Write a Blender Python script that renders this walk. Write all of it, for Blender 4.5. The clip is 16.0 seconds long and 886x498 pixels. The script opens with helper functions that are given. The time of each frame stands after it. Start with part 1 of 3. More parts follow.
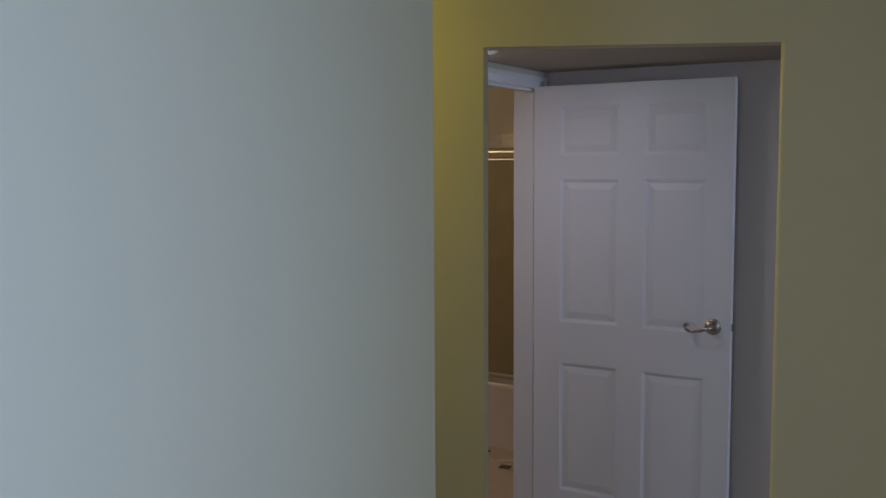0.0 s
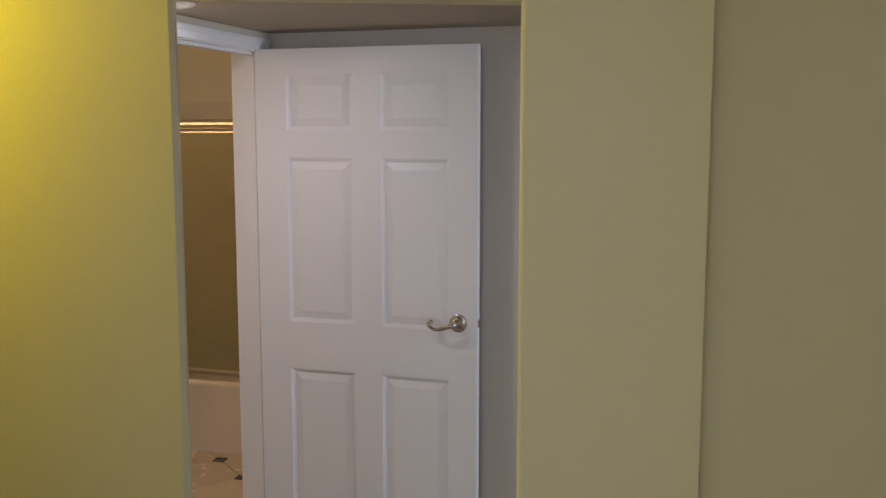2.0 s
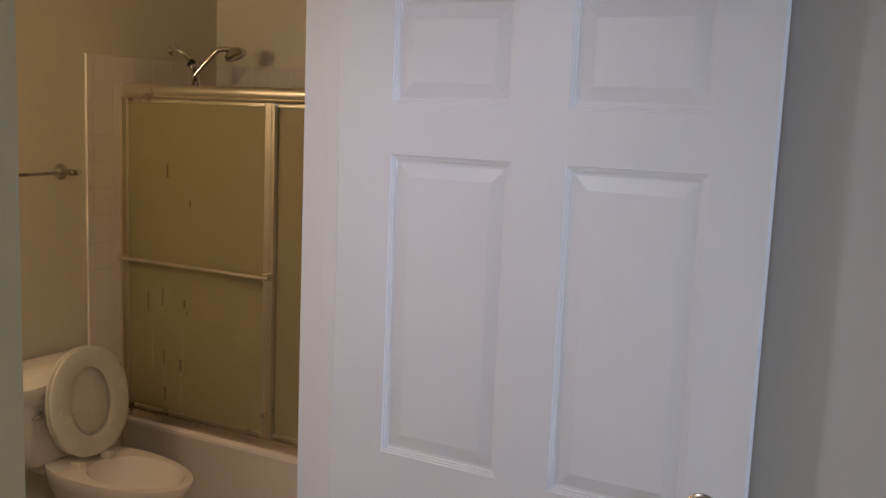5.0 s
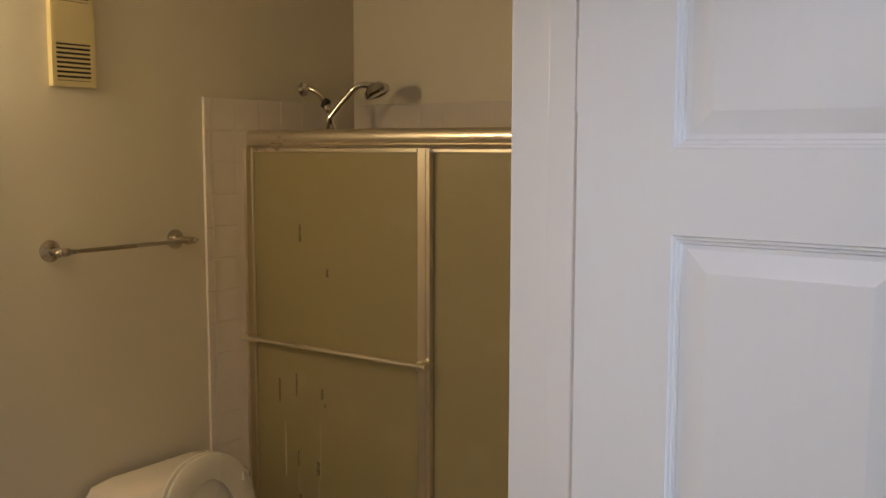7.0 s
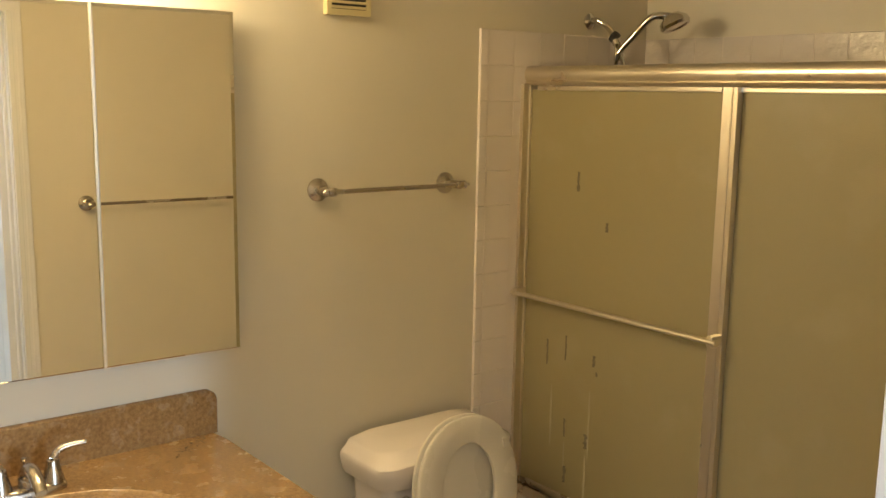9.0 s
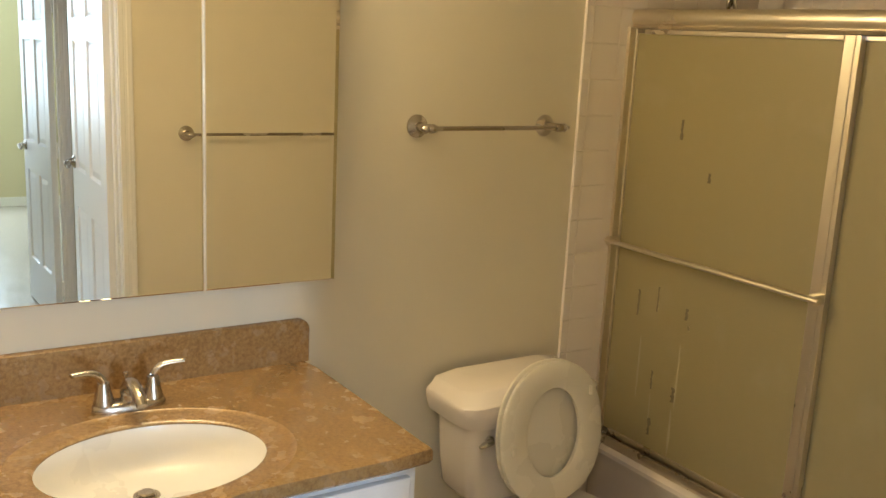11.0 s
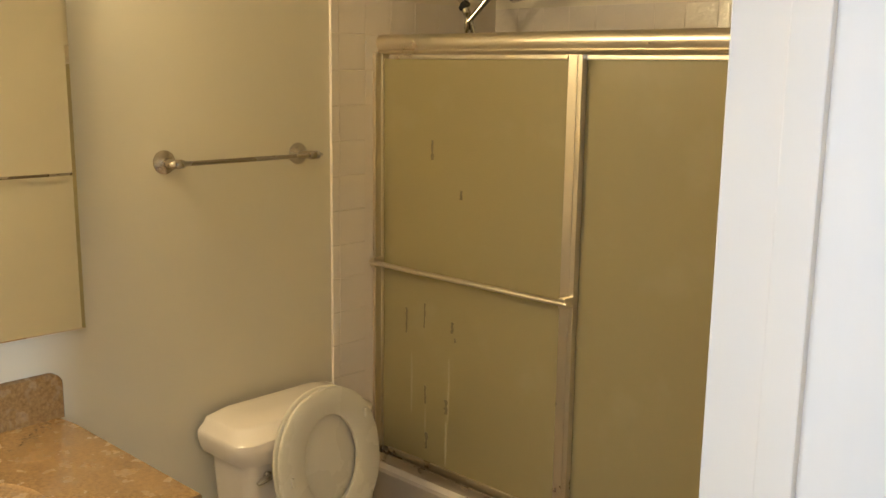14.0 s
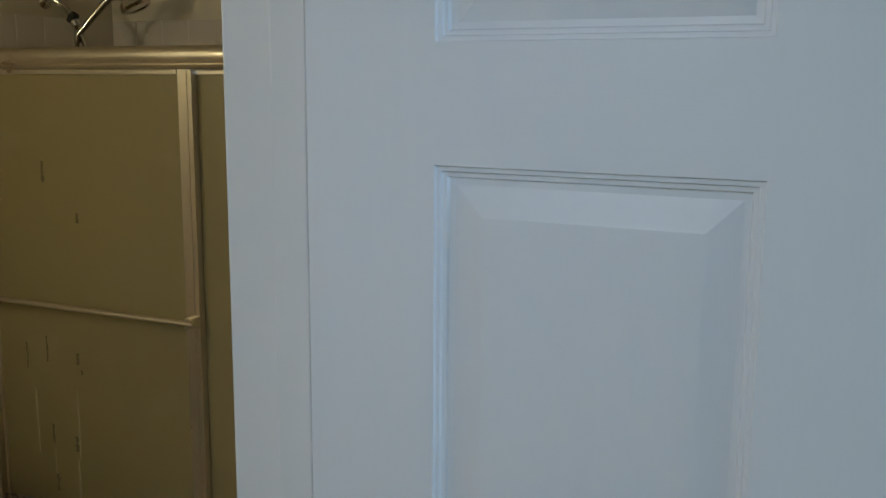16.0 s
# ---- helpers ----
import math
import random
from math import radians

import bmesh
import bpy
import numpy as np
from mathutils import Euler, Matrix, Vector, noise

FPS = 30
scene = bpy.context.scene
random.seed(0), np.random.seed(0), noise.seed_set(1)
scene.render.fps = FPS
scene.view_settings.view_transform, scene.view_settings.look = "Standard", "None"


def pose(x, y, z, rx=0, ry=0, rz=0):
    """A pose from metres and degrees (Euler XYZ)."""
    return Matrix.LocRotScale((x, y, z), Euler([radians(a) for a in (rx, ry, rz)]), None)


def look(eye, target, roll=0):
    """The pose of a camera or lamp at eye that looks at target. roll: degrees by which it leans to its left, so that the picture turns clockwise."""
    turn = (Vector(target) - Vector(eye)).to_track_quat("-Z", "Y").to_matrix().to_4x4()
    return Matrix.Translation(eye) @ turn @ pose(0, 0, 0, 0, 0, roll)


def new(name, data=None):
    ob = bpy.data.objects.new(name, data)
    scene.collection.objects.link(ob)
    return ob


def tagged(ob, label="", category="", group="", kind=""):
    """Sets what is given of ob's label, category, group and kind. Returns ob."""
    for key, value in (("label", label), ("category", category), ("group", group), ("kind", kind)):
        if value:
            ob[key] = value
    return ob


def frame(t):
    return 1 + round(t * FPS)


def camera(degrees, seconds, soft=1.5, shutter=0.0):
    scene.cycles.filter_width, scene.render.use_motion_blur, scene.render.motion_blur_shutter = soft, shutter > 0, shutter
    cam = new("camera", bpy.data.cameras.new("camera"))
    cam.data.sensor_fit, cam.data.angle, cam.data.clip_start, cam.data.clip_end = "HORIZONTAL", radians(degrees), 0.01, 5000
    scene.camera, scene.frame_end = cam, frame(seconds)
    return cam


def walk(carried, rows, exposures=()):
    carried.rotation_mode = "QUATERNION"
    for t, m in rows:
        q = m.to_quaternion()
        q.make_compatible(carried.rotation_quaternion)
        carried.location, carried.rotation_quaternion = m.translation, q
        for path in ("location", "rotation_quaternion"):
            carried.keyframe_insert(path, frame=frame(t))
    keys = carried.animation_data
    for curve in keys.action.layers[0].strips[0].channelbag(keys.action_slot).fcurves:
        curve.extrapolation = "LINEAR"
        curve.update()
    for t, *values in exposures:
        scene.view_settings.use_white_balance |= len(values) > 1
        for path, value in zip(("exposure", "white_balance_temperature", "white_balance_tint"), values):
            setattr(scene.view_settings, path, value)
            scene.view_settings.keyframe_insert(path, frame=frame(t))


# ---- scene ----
cam = camera(49.8, 16.0)
PATH = [
    (0, (1.757, -3.809, 1.721), (0.749, -2.091, 1.542), -0.3),
    (0.1, (1.742, -3.768, 1.721), (0.754, -2.039, 1.529), 0.7),
    (0.5, (1.738, -3.698, 1.746), (0.84, -1.925, 1.531), 0.3),
    (1, (1.756, -3.618, 1.756), (0.976, -1.794, 1.5), -0.0),
    (1.5, (1.736, -3.492, 1.741), (1.07, -1.625, 1.478), -0.1),
    (2, (1.681, -3.26, 1.752), (1.118, -1.357, 1.505), -0.0),
    (2.5, (1.635, -3.014, 1.755), (1.092, -1.105, 1.508), 0.2),
    (3, (1.595, -2.719, 1.765), (0.895, -0.861, 1.529), 2.5),
    (3.5, (1.527, -2.459, 1.751), (0.759, -0.63, 1.492), 1.9),
    (3.7, (1.474, -2.349, 1.744), (0.694, -0.527, 1.478), 1.7),
    (5.8, (0.843, -1.362, 1.732), (-0.154, 0.35, 1.46), 2.0),
    (6, (0.772, -1.322, 1.741), (-0.211, 0.4, 1.482), 0.9),
    (6.5, (0.641, -1.228, 1.748), (-0.386, 0.472, 1.512), 0.3),
    (7, (0.542, -1.063, 1.752), (-0.614, 0.555, 1.54), 0.1),
    (7.5, (0.457, -0.921, 1.751), (-0.823, 0.599, 1.529), 0.7),
    (8, (0.365, -0.862, 1.744), (-1.002, 0.575, 1.486), 1.4),
    (8.5, (0.322, -0.846, 1.729), (-1.144, 0.484, 1.446), 1.1),
    (9, (0.298, -0.849, 1.722), (-1.249, 0.376, 1.399), 1.0),
    (9.5, (0.272, -0.86, 1.707), (-1.315, 0.304, 1.354), 1.9),
    (10, (0.266, -0.86, 1.695), (-1.34, 0.268, 1.312), 2.6),
    (10.2, (0.268, -0.858, 1.697), (-1.35, 0.248, 1.299), 2.8),
    (12.3, (0.262, -0.903, 1.671), (-1.364, 0.172, 1.225), 3.0),
    (12.5, (0.263, -0.897, 1.674), (-1.353, 0.198, 1.239), 2.8),
    (13, (0.283, -0.874, 1.687), (-1.278, 0.311, 1.288), 2.0),
    (13.5, (0.305, -0.834, 1.707), (-1.161, 0.469, 1.319), 1.3),
    (14, (0.313, -0.827, 1.707), (-1.037, 0.601, 1.336), 0.8),
    (14.5, (0.353, -0.802, 1.711), (-0.879, 0.731, 1.348), 0.6),
    (15, (0.388, -0.786, 1.715), (-0.703, 0.852, 1.357), 0.2),
    (15.5, (0.424, -0.773, 1.717), (-0.534, 0.949, 1.371), 0.1),
    (16, (0.452, -0.729, 1.718), (-0.366, 1.064, 1.376), 0.4),
]
walk(cam, [(t, look(eye, target, roll)) for t, eye, target, roll in PATH], exposures=[(0, -2.15, 6000, 24), (0.5, -1.9, 6200, 25), (1, -1.65, 6500, 25), (1.5, -1.4, 7000, 27), (2, -1.2, 7000, 23), (3.5, -1.1, 6700, 26), (6, -1.12, 6250, 18), (7, -1.0, 6350, 16), (8, -0.75, 6600, 12), (9, -0.17, 6500, 10), (12.5, -0.15, 6300, 9), (13.5, -0.17, 6400, 9), (14, -0.08, 6300, 8), (14.5, -0.1, 6200, 8), (15, -0.6, 6000, 6), (15.5, -1.15, 5650, 3), (16, -1.5, 5350, 0)])


# ---------------------------------------------------------------- light
world = bpy.data.worlds.new("world")
scene.world = world
world.use_nodes = True
wn = world.node_tree.nodes
sky = wn.new("ShaderNodeTexSky")
sky.sky_type = "NISHITA"
sky.sun_disc = False
sky.sun_elevation, sky.sun_rotation = radians(38), radians(200)
wn["Background"].inputs["Strength"].default_value = 0.1
world.node_tree.links.new(sky.outputs["Color"], wn["Background"].inputs["Color"])


def area(name, at, target, sx, sy, watts, colour):
    lamp = bpy.data.lights.new(name, "AREA")
    lamp.shape, lamp.size, lamp.size_y = "RECTANGLE", sx, sy
    lamp.energy, lamp.color = watts, colour
    ob = new(name, lamp)
    ob.matrix_world = look(at, target)
    return ob


# daylight through the windows of the room behind the start, and of the far room
area("south_window_light", (1.55, -6.14, 1.60), (1.35, 0.0, 1.35), 0.75, 1.25, 62, (0.66, 0.84, 1.0))
area("east_window_light", (2.08, -3.75, 1.55), (0.9, -3.75, 1.4), 1.3, 1.2, 62, (0.43, 0.63, 1.0)).data.spread = radians(165)
area("far_window_light", (2.95, -0.86, 1.58), (2.3, 0.6, 1.2), 1.1, 1.2, 16, (0.64, 0.79, 1.0))
area("far_side_window_light", (6.17, -0.58, 1.55), (0.0, -0.45, 1.3), 0.46, 1.15, 190, (0.58, 0.77, 1.0))
# warm lamps: over the vanity mirror, and one in the west part of the room
for k in range(3):
    bulb = bpy.data.lights.new("vanity_bulb", "POINT")
    bulb.energy, bulb.color, bulb.shadow_soft_size = 11.0, (1.0, 0.78, 0.44), 0.08
    new("vanity_bulb", bulb).location = (-1.815, -0.52 + 0.22 * k, 2.07)
area("room_lamp", (-1.0, -1.54, 2.30), (0.1, -1.12, 1.5), 0.30, 0.30, 36, (1.0, 0.87, 0.02))

# added lamp, unseen, recessed in the low vestibule ceiling to brighten the open door
down = area("added_vestibule_lamp", (0.13, -0.80, 2.098), (0.13, -0.79, 0.0), 0.11, 0.11, 10.0, (0.80, 0.85, 1.0))
down.data.shape = "DISK"

# ---------------------------------------------------------------- materials


def principled(name, colour, rough=0.6, metal=0.0, var=0.06, scale=6.0, bump=0.05, bump_scale=90.0, fine=0.0, coat=0.0, stretch=None, spec=0.5):
    """A surface with drift at two scales in its colour and roughness, and a fine relief."""
    mat = bpy.data.materials.new(name)
    mat.use_nodes = True
    nt = mat.node_tree
    n, l = nt.nodes, nt.links
    b = n["Principled BSDF"]
    b.inputs["Metallic"].default_value = metal
    b.inputs["Coat Weight"].default_value = coat
    b.inputs["Specular IOR Level"].default_value = spec
    tc = n.new("ShaderNodeTexCoord")
    src = tc.outputs["Object"]
    if stretch:
        mp = n.new("ShaderNodeMapping")
        mp.inputs["Scale"].default_value = stretch
        l.new(src, mp.inputs["Vector"])
        src = mp.outputs["Vector"]
    big = n.new("ShaderNodeTexNoise")
    big.inputs["Scale"].default_value, big.inputs["Detail"].default_value = scale, 4
    l.new(src, big.inputs["Vector"])
    small = n.new("ShaderNodeTexNoise")
    small.inputs["Scale"].default_value, small.inputs["Detail"].default_value = bump_scale, 5
    l.new(src, small.inputs["Vector"])
    mix = n.new("ShaderNodeMix")
    mix.data_type = "RGBA"
    mix.inputs["A"].default_value = (*[c * (1 - var) for c in colour], 1)
    mix.inputs["B"].default_value = (*[min(1, c * (1 + var)) for c in colour], 1)
    l.new(big.outputs["Fac"], mix.inputs["Factor"])
    mix2 = n.new("ShaderNodeMix")
    mix2.data_type, mix2.blend_type = "RGBA", "OVERLAY"
    mix2.inputs["Factor"].default_value = fine
    l.new(mix.outputs["Result"], mix2.inputs["A"])
    l.new(small.outputs["Fac"], mix2.inputs["B"])
    l.new(mix2.outputs["Result"], b.inputs["Base Color"])
    mr = n.new("ShaderNodeMapRange")
    mr.inputs["From Min"].default_value, mr.inputs["From Max"].default_value = 0.3, 0.7
    mr.inputs["To Min"].default_value, mr.inputs["To Max"].default_value = max(0.02, rough - 0.07), min(1, rough + 0.07)
    l.new(big.outputs["Fac"], mr.inputs["Value"])
    l.new(mr.outputs["Result"], b.inputs["Roughness"])
    if bump:
        bp = n.new("ShaderNodeBump")
        bp.inputs["Strength"].default_value, bp.inputs["Distance"].default_value = bump, 0.004
        l.new(small.outputs["Fac"], bp.inputs["Height"])
        l.new(bp.outputs["Normal"], b.inputs["Normal"])
    return mat


SAGE = principled("sage_wall_paint", (0.62, 0.565, 0.38), 0.55, bump=0.05, bump_scale=140, var=0.03, scale=2.0)
GREY = principled("pale_grey_wall_paint", (0.64, 0.585, 0.54), 0.55, bump=0.05, bump_scale=140, var=0.03, scale=2.0)
CREAM = principled("cream_bath_paint", (0.72, 0.66, 0.53), 0.45, bump=0.03, bump_scale=150, var=0.04, scale=2.5)
CEIL = principled("ceiling_paint", (0.70, 0.66, 0.56), 0.8, bump=0.2, bump_scale=120, var=0.03)
# ceiling paint browned and darkened: the soffit's shade is put into this colour
SHADED_SOFFIT = principled("shaded_soffit_paint", (0.38, 0.32, 0.25), 0.8, bump=0.2, bump_scale=120, var=0.06)
TRIM = principled("white_gloss_trim", (0.80, 0.79, 0.78), 0.32, bump=0.05, bump_scale=60, var=0.02)
TRIM.node_tree.nodes["Map Range"].inputs["To Min"].default_value = 0.31
TRIM.node_tree.nodes["Map Range"].inputs["To Max"].default_value = 0.34
DOOR = principled("white_door_paint", (0.80, 0.79, 0.79), 0.38, bump=0.05, bump_scale=45, var=0.015, stretch=(14.0, 14.0, 1.2))
DOOR_H = principled("white_door_rail_paint", (0.80, 0.79, 0.79), 0.38, bump=0.05, bump_scale=45, var=0.015, stretch=(1.2, 14.0, 14.0))
NICKEL = principled("brushed_nickel", (0.50, 0.45, 0.39), 0.26, metal=1.0, bump=0.02, var=0.06)
CHROME = principled("chrome", (0.66, 0.63, 0.58), 0.10, metal=1.0, bump=0.0, var=0.04)
ALU = principled("champagne_aluminium", (0.76, 0.69, 0.58), 0.33, metal=1.0, bump=0.0, var=0.03)
DARK = principled("black_joint_and_vent_shade", (0.03, 0.028, 0.025), 0.7, bump=0.0)
CERAMIC = principled("bone_ceramic", (0.80, 0.72, 0.635), 0.12, bump=0.0, var=0.02, coat=0.3)
SEAT = principled("bone_plastic", (0.72, 0.67, 0.56), 0.28, bump=0.02, var=0.02)
BASIN = principled("white_basin", (0.83, 0.81, 0.77), 0.30, bump=0.0, var=0.02, coat=0.4)
TILE = principled("glazed_wall_tile", (0.82, 0.74, 0.67), 0.10, bump=0.10, bump_scale=14, var=0.04, scale=9, coat=0.3)
TILE_WAVY = principled("wavy_glazed_tile", (0.74, 0.67, 0.60), 0.05, bump=0.45, bump_scale=30, var=0.04, scale=9, coat=1.0)
TILE_WAVY.node_tree.nodes["Bump"].inputs["Distance"].default_value = 0.012
GROUT = principled("wall_grout", (0.76, 0.68, 0.60), 0.7, bump=0.1, var=0.05, scale=20)
FTILE = principled("floor_tile", (0.66, 0.55, 0.42), 0.25, bump=0.08, bump_scale=40, var=0.10, scale=5)
FDOT = principled("dark_floor_dot", (0.05, 0.04, 0.035), 0.25, bump=0.05)
FGROUT = principled("floor_grout", (0.42, 0.35, 0.27), 0.9, bump=0.3, var=0.15, scale=30)
PLASTIC = principled("aged_beige_plastic", (0.66, 0.56, 0.30), 0.40, bump=0.04, var=0.08)
CABINET = principled("white_cabinet_paint", (0.82, 0.82, 0.84), 0.35, bump=0.03, var=0.02)
FLOOR = principled("hall_floor", (0.42, 0.36, 0.28), 0.45, bump=0.1, bump_scale=60, var=0.20, scale=3.5, fine=0.3)
SOAP = principled("dried_soap_film", (0.53, 0.465, 0.28), 0.7, bump=0.1, bump_scale=200, var=0.12, scale=60)
BOARD = principled("worn_grey_boards", (0.36, 0.31, 0.25), 0.35, bump=0.1, bump_scale=40, var=0.35, scale=4.0, fine=0.5, stretch=(1.0, 6.0, 1.0))
MARK = principled("grey_residue", (0.24, 0.20, 0.12), 0.7, bump=0.2, bump_scale=200, var=0.4, scale=120)
MIRROR = principled("mirror_glass", (0.88, 0.86, 0.78), 0.015, metal=1.0, bump=0.0, var=0.0)
MIRROR.node_tree.nodes["Map Range"].inputs["To Min"].default_value = 0.0
MIRROR.node_tree.nodes["Map Range"].inputs["To Max"].default_value = 0.01


def granite(name):
    """Speckled tan cultured stone with greyish veins."""
    mat = principled(name, (0.39, 0.215, 0.068), 0.24, bump=0.02, var=0.16, scale=22, coat=0.3)
    nt = mat.node_tree
    n, l = nt.nodes, nt.links
    base = n["Principled BSDF"].inputs["Base Color"]
    old = base.links[0].from_socket
    sp = n.new("ShaderNodeTexNoise")
    sp.inputs["Scale"].default_value, sp.inputs["Detail"].default_value, sp.inputs["Roughness"].default_value = 95, 6, 0.75
    vn = n.new("ShaderNodeTexNoise")
    vn.inputs["Scale"].default_value, vn.inputs["Detail"].default_value, vn.inputs["Distortion"].default_value = 22, 8, 1.2
    tc = n["Texture Coordinate"].outputs["Object"]
    l.new(tc, sp.inputs["Vector"]), l.new(tc, vn.inputs["Vector"])
    r1 = n.new("ShaderNodeValToRGB")
    r1.color_ramp.elements[0].position, r1.color_ramp.elements[1].position = 0.35, 0.68
    r1.color_ramp.elements[0].color, r1.color_ramp.elements[1].color = (0.085, 0.058, 0.036, 1), (0.42, 0.285, 0.145, 1)
    l.new(sp.outputs["Fac"], r1.inputs["Fac"])
    m1 = n.new("ShaderNodeMix")
    m1.data_type = "RGBA"
    m1.inputs["Factor"].default_value = 0.55
    l.new(old, m1.inputs["A"]), l.new(r1.outputs["Color"], m1.inputs["B"])
    r2 = n.new("ShaderNodeValToRGB")
    r2.color_ramp.elements[0].position, r2.color_ramp.elements[1].position = 0.56, 0.70
    r2.color_ramp.elements[0].color, r2.color_ramp.elements[1].color = (0, 0, 0, 1), (0.28, 0.28, 0.28, 1)
    l.new(vn.outputs["Fac"], r2.inputs["Fac"])
    m2 = n.new("ShaderNodeMix")
    m2.data_type = "RGBA"
    m2.inputs["B"].default_value = (0.37, 0.29, 0.20, 1)
    l.new(r2.outputs["Color"], m2.inputs["Factor"]), l.new(m1.outputs["Result"], m2.inputs["A"])
    l.new(m2.outputs["Result"], base)
    return mat


GRANITE = granite("tan_cultured_stone")


def frosted(name):
    """Obscured glass: part of the light scatters, part of it passes, with pale soap stains."""
    mat = bpy.data.materials.new(name)
    mat.use_nodes = True
    nt = mat.node_tree
    n, l = nt.nodes, nt.links
    n.remove(n["Principled BSDF"])
    tc = n.new("ShaderNodeTexCoord")
    st = n.new("ShaderNodeTexNoise")
    st.inputs["Scale"].default_value, st.inputs["Detail"].default_value = 5.5, 3
    l.new(tc.outputs["Object"], st.inputs["Vector"])
    rp = n.new("ShaderNodeValToRGB")
    rp.color_ramp.elements[0].position, rp.color_ramp.elements[1].position = 0.58, 0.72
    rp.color_ramp.elements[0].color, rp.color_ramp.elements[1].color = (0.49, 0.415, 0.22, 1), (0.515, 0.44, 0.245, 1)
    l.new(st.outputs["Fac"], rp.inputs["Fac"])
    grain = n.new("ShaderNodeTexNoise")
    grain.inputs["Scale"].default_value = 260
    l.new(tc.outputs["Object"], grain.inputs["Vector"])
    bp = n.new("ShaderNodeBump")
    bp.inputs["Strength"].default_value, bp.inputs["Distance"].default_value = 0.25, 0.002
    l.new(grain.outputs["Fac"], bp.inputs["Height"])
    d = n.new("ShaderNodeBsdfDiffuse")
    t = n.new("ShaderNodeBsdfTranslucent")
    g = n.new("ShaderNodeBsdfGlossy")
    g.inputs["Roughness"].default_value = 0.34
    for s in (d, t):
        l.new(rp.outputs["Color"], s.inputs["Color"])
    for s in (d, t, g):
        l.new(bp.outputs["Normal"], s.inputs["Normal"])
    a = n.new("ShaderNodeMixShader")
    a.inputs["Fac"].default_value = 0.4
    l.new(d.outputs[0], a.inputs[1]), l.new(t.outputs[0], a.inputs[2])
    fr = n.new("ShaderNodeFresnel")
    fr.inputs["IOR"].default_value = 1.45
    b = n.new("ShaderNodeMixShader")
    l.new(fr.outputs[0], b.inputs["Fac"])
    l.new(a.outputs[0], b.inputs[1]), l.new(g.outputs[0], b.inputs[2])
    l.new(b.outputs[0], n["Material Output"].inputs["Surface"])
    return mat


FROST = frosted("obscured_glass")

# ---------------------------------------------------------------- mesh helpers


def link(name, bm, mat, parent=None, label="", smooth=False):
    me = bpy.data.meshes.new(name)
    bmesh.ops.recalc_face_normals(bm, faces=bm.faces)
    bm.to_mesh(me)
    bm.free()
    me.materials.append(mat)
    if smooth:
        for p in me.polygons:
            p.use_smooth = True
        me.set_sharp_from_angle(angle=radians(38))
    ob = new(name, me)
    if parent is not None:
        ob.parent = parent
    if label:
        tagged(ob, label)
    return ob


def part(name, bm, mat, parent, label="", smooth=False):
    return link(name, bm, mat, parent, label, smooth)


def box(bm, x0, x1, y0, y1, z0, z1, bevel=0.0, seg=2):
    vs = [bm.verts.new((x, y, z)) for x in (x0, x1) for y in (y0, y1) for z in (z0, z1)]
    fs = [bm.faces.new([vs[i] for i in q]) for q in ((0, 1, 3, 2), (4, 6, 7, 5), (0, 4, 5, 1), (2, 3, 7, 6), (0, 2, 6, 4), (1, 5, 7, 3))]
    if bevel:
        es = {e for f in fs for e in f.edges}
        bmesh.ops.bevel(bm, geom=list(es), offset=bevel, segments=seg, affect="EDGES", profile=0.6)
    return bm


def boxes(*rows, bevel=0.0):
    bm = bmesh.new()
    for r in rows:
        box(bm, *r, bevel=bevel)
    return bm


def rings(bm, loops, cap0=True, cap1=True, closed=True):
    """Skins a stack of equal loops of points."""
    made = [[bm.verts.new(p) for p in lp] for lp in loops]
    k = len(made[0])
    for a, b in zip(made, made[1:]):
        for i in range(k if closed else k - 1):
            j = (i + 1) % k
            bm.faces.new((a[i], a[j], b[j], b[i]))
    if cap0:
        bm.faces.new(made[0])
    if cap1:
        bm.faces.new(made[-1][::-1])
    return bm


def lathe(profile, m, seg=28):
    """Turns a profile of (radius, height) round its z axis, laid by the pose m."""
    bm = bmesh.new()
    loops = []
    for r, h in profile:
        loops.append([m @ Vector((max(r, 1e-4) * math.cos(a), max(r, 1e-4) * math.sin(a), h)) for a in [2 * math.pi * i / seg for i in range(seg)]])
    return rings(bm, loops)


def tube(points, radii, seg=14, flat=1.0):
    """A swept tube through points, with a radius at each; flat squeezes it crosswise."""
    bm = bmesh.new()
    pts = [Vector(p) for p in points]
    if not hasattr(radii, "__len__"):
        radii = [radii] * len(pts)
    loops = []
    for i, p in enumerate(pts):
        d = (pts[min(i + 1, len(pts) - 1)] - pts[max(i - 1, 0)]).normalized()
        ref = Vector((0, 0, 1)) if abs(d.z) < 0.95 else Vector((0, 1, 0))
        u = d.cross(ref).normalized()
        v = u.cross(d).normalized()
        loops.append([p + u * radii[i] * math.cos(a) + v * radii[i] * flat * math.sin(a) for a in [2 * math.pi * k / seg for k in range(seg)]])
    return rings(bm, loops)


def curve_points(ctrl, n=16):
    """Catmull-Rom points through the control points."""
    c = [Vector(p) for p in ctrl]
    c = [c[0] * 2 - c[1]] + c + [c[-1] * 2 - c[-2]]
    out = []
    for i in range(1, len(c) - 2):
        for k in range(n):
            t = k / n
            a, b, d, e = c[i - 1], c[i], c[i + 1], c[i + 2]
            out.append(0.5 * (2 * b + (d - a) * t + (2 * a - 5 * b + 4 * d - e) * t * t + (3 * b - a - 3 * d + e) * t ** 3))
    out.append(c[-2])
    return out


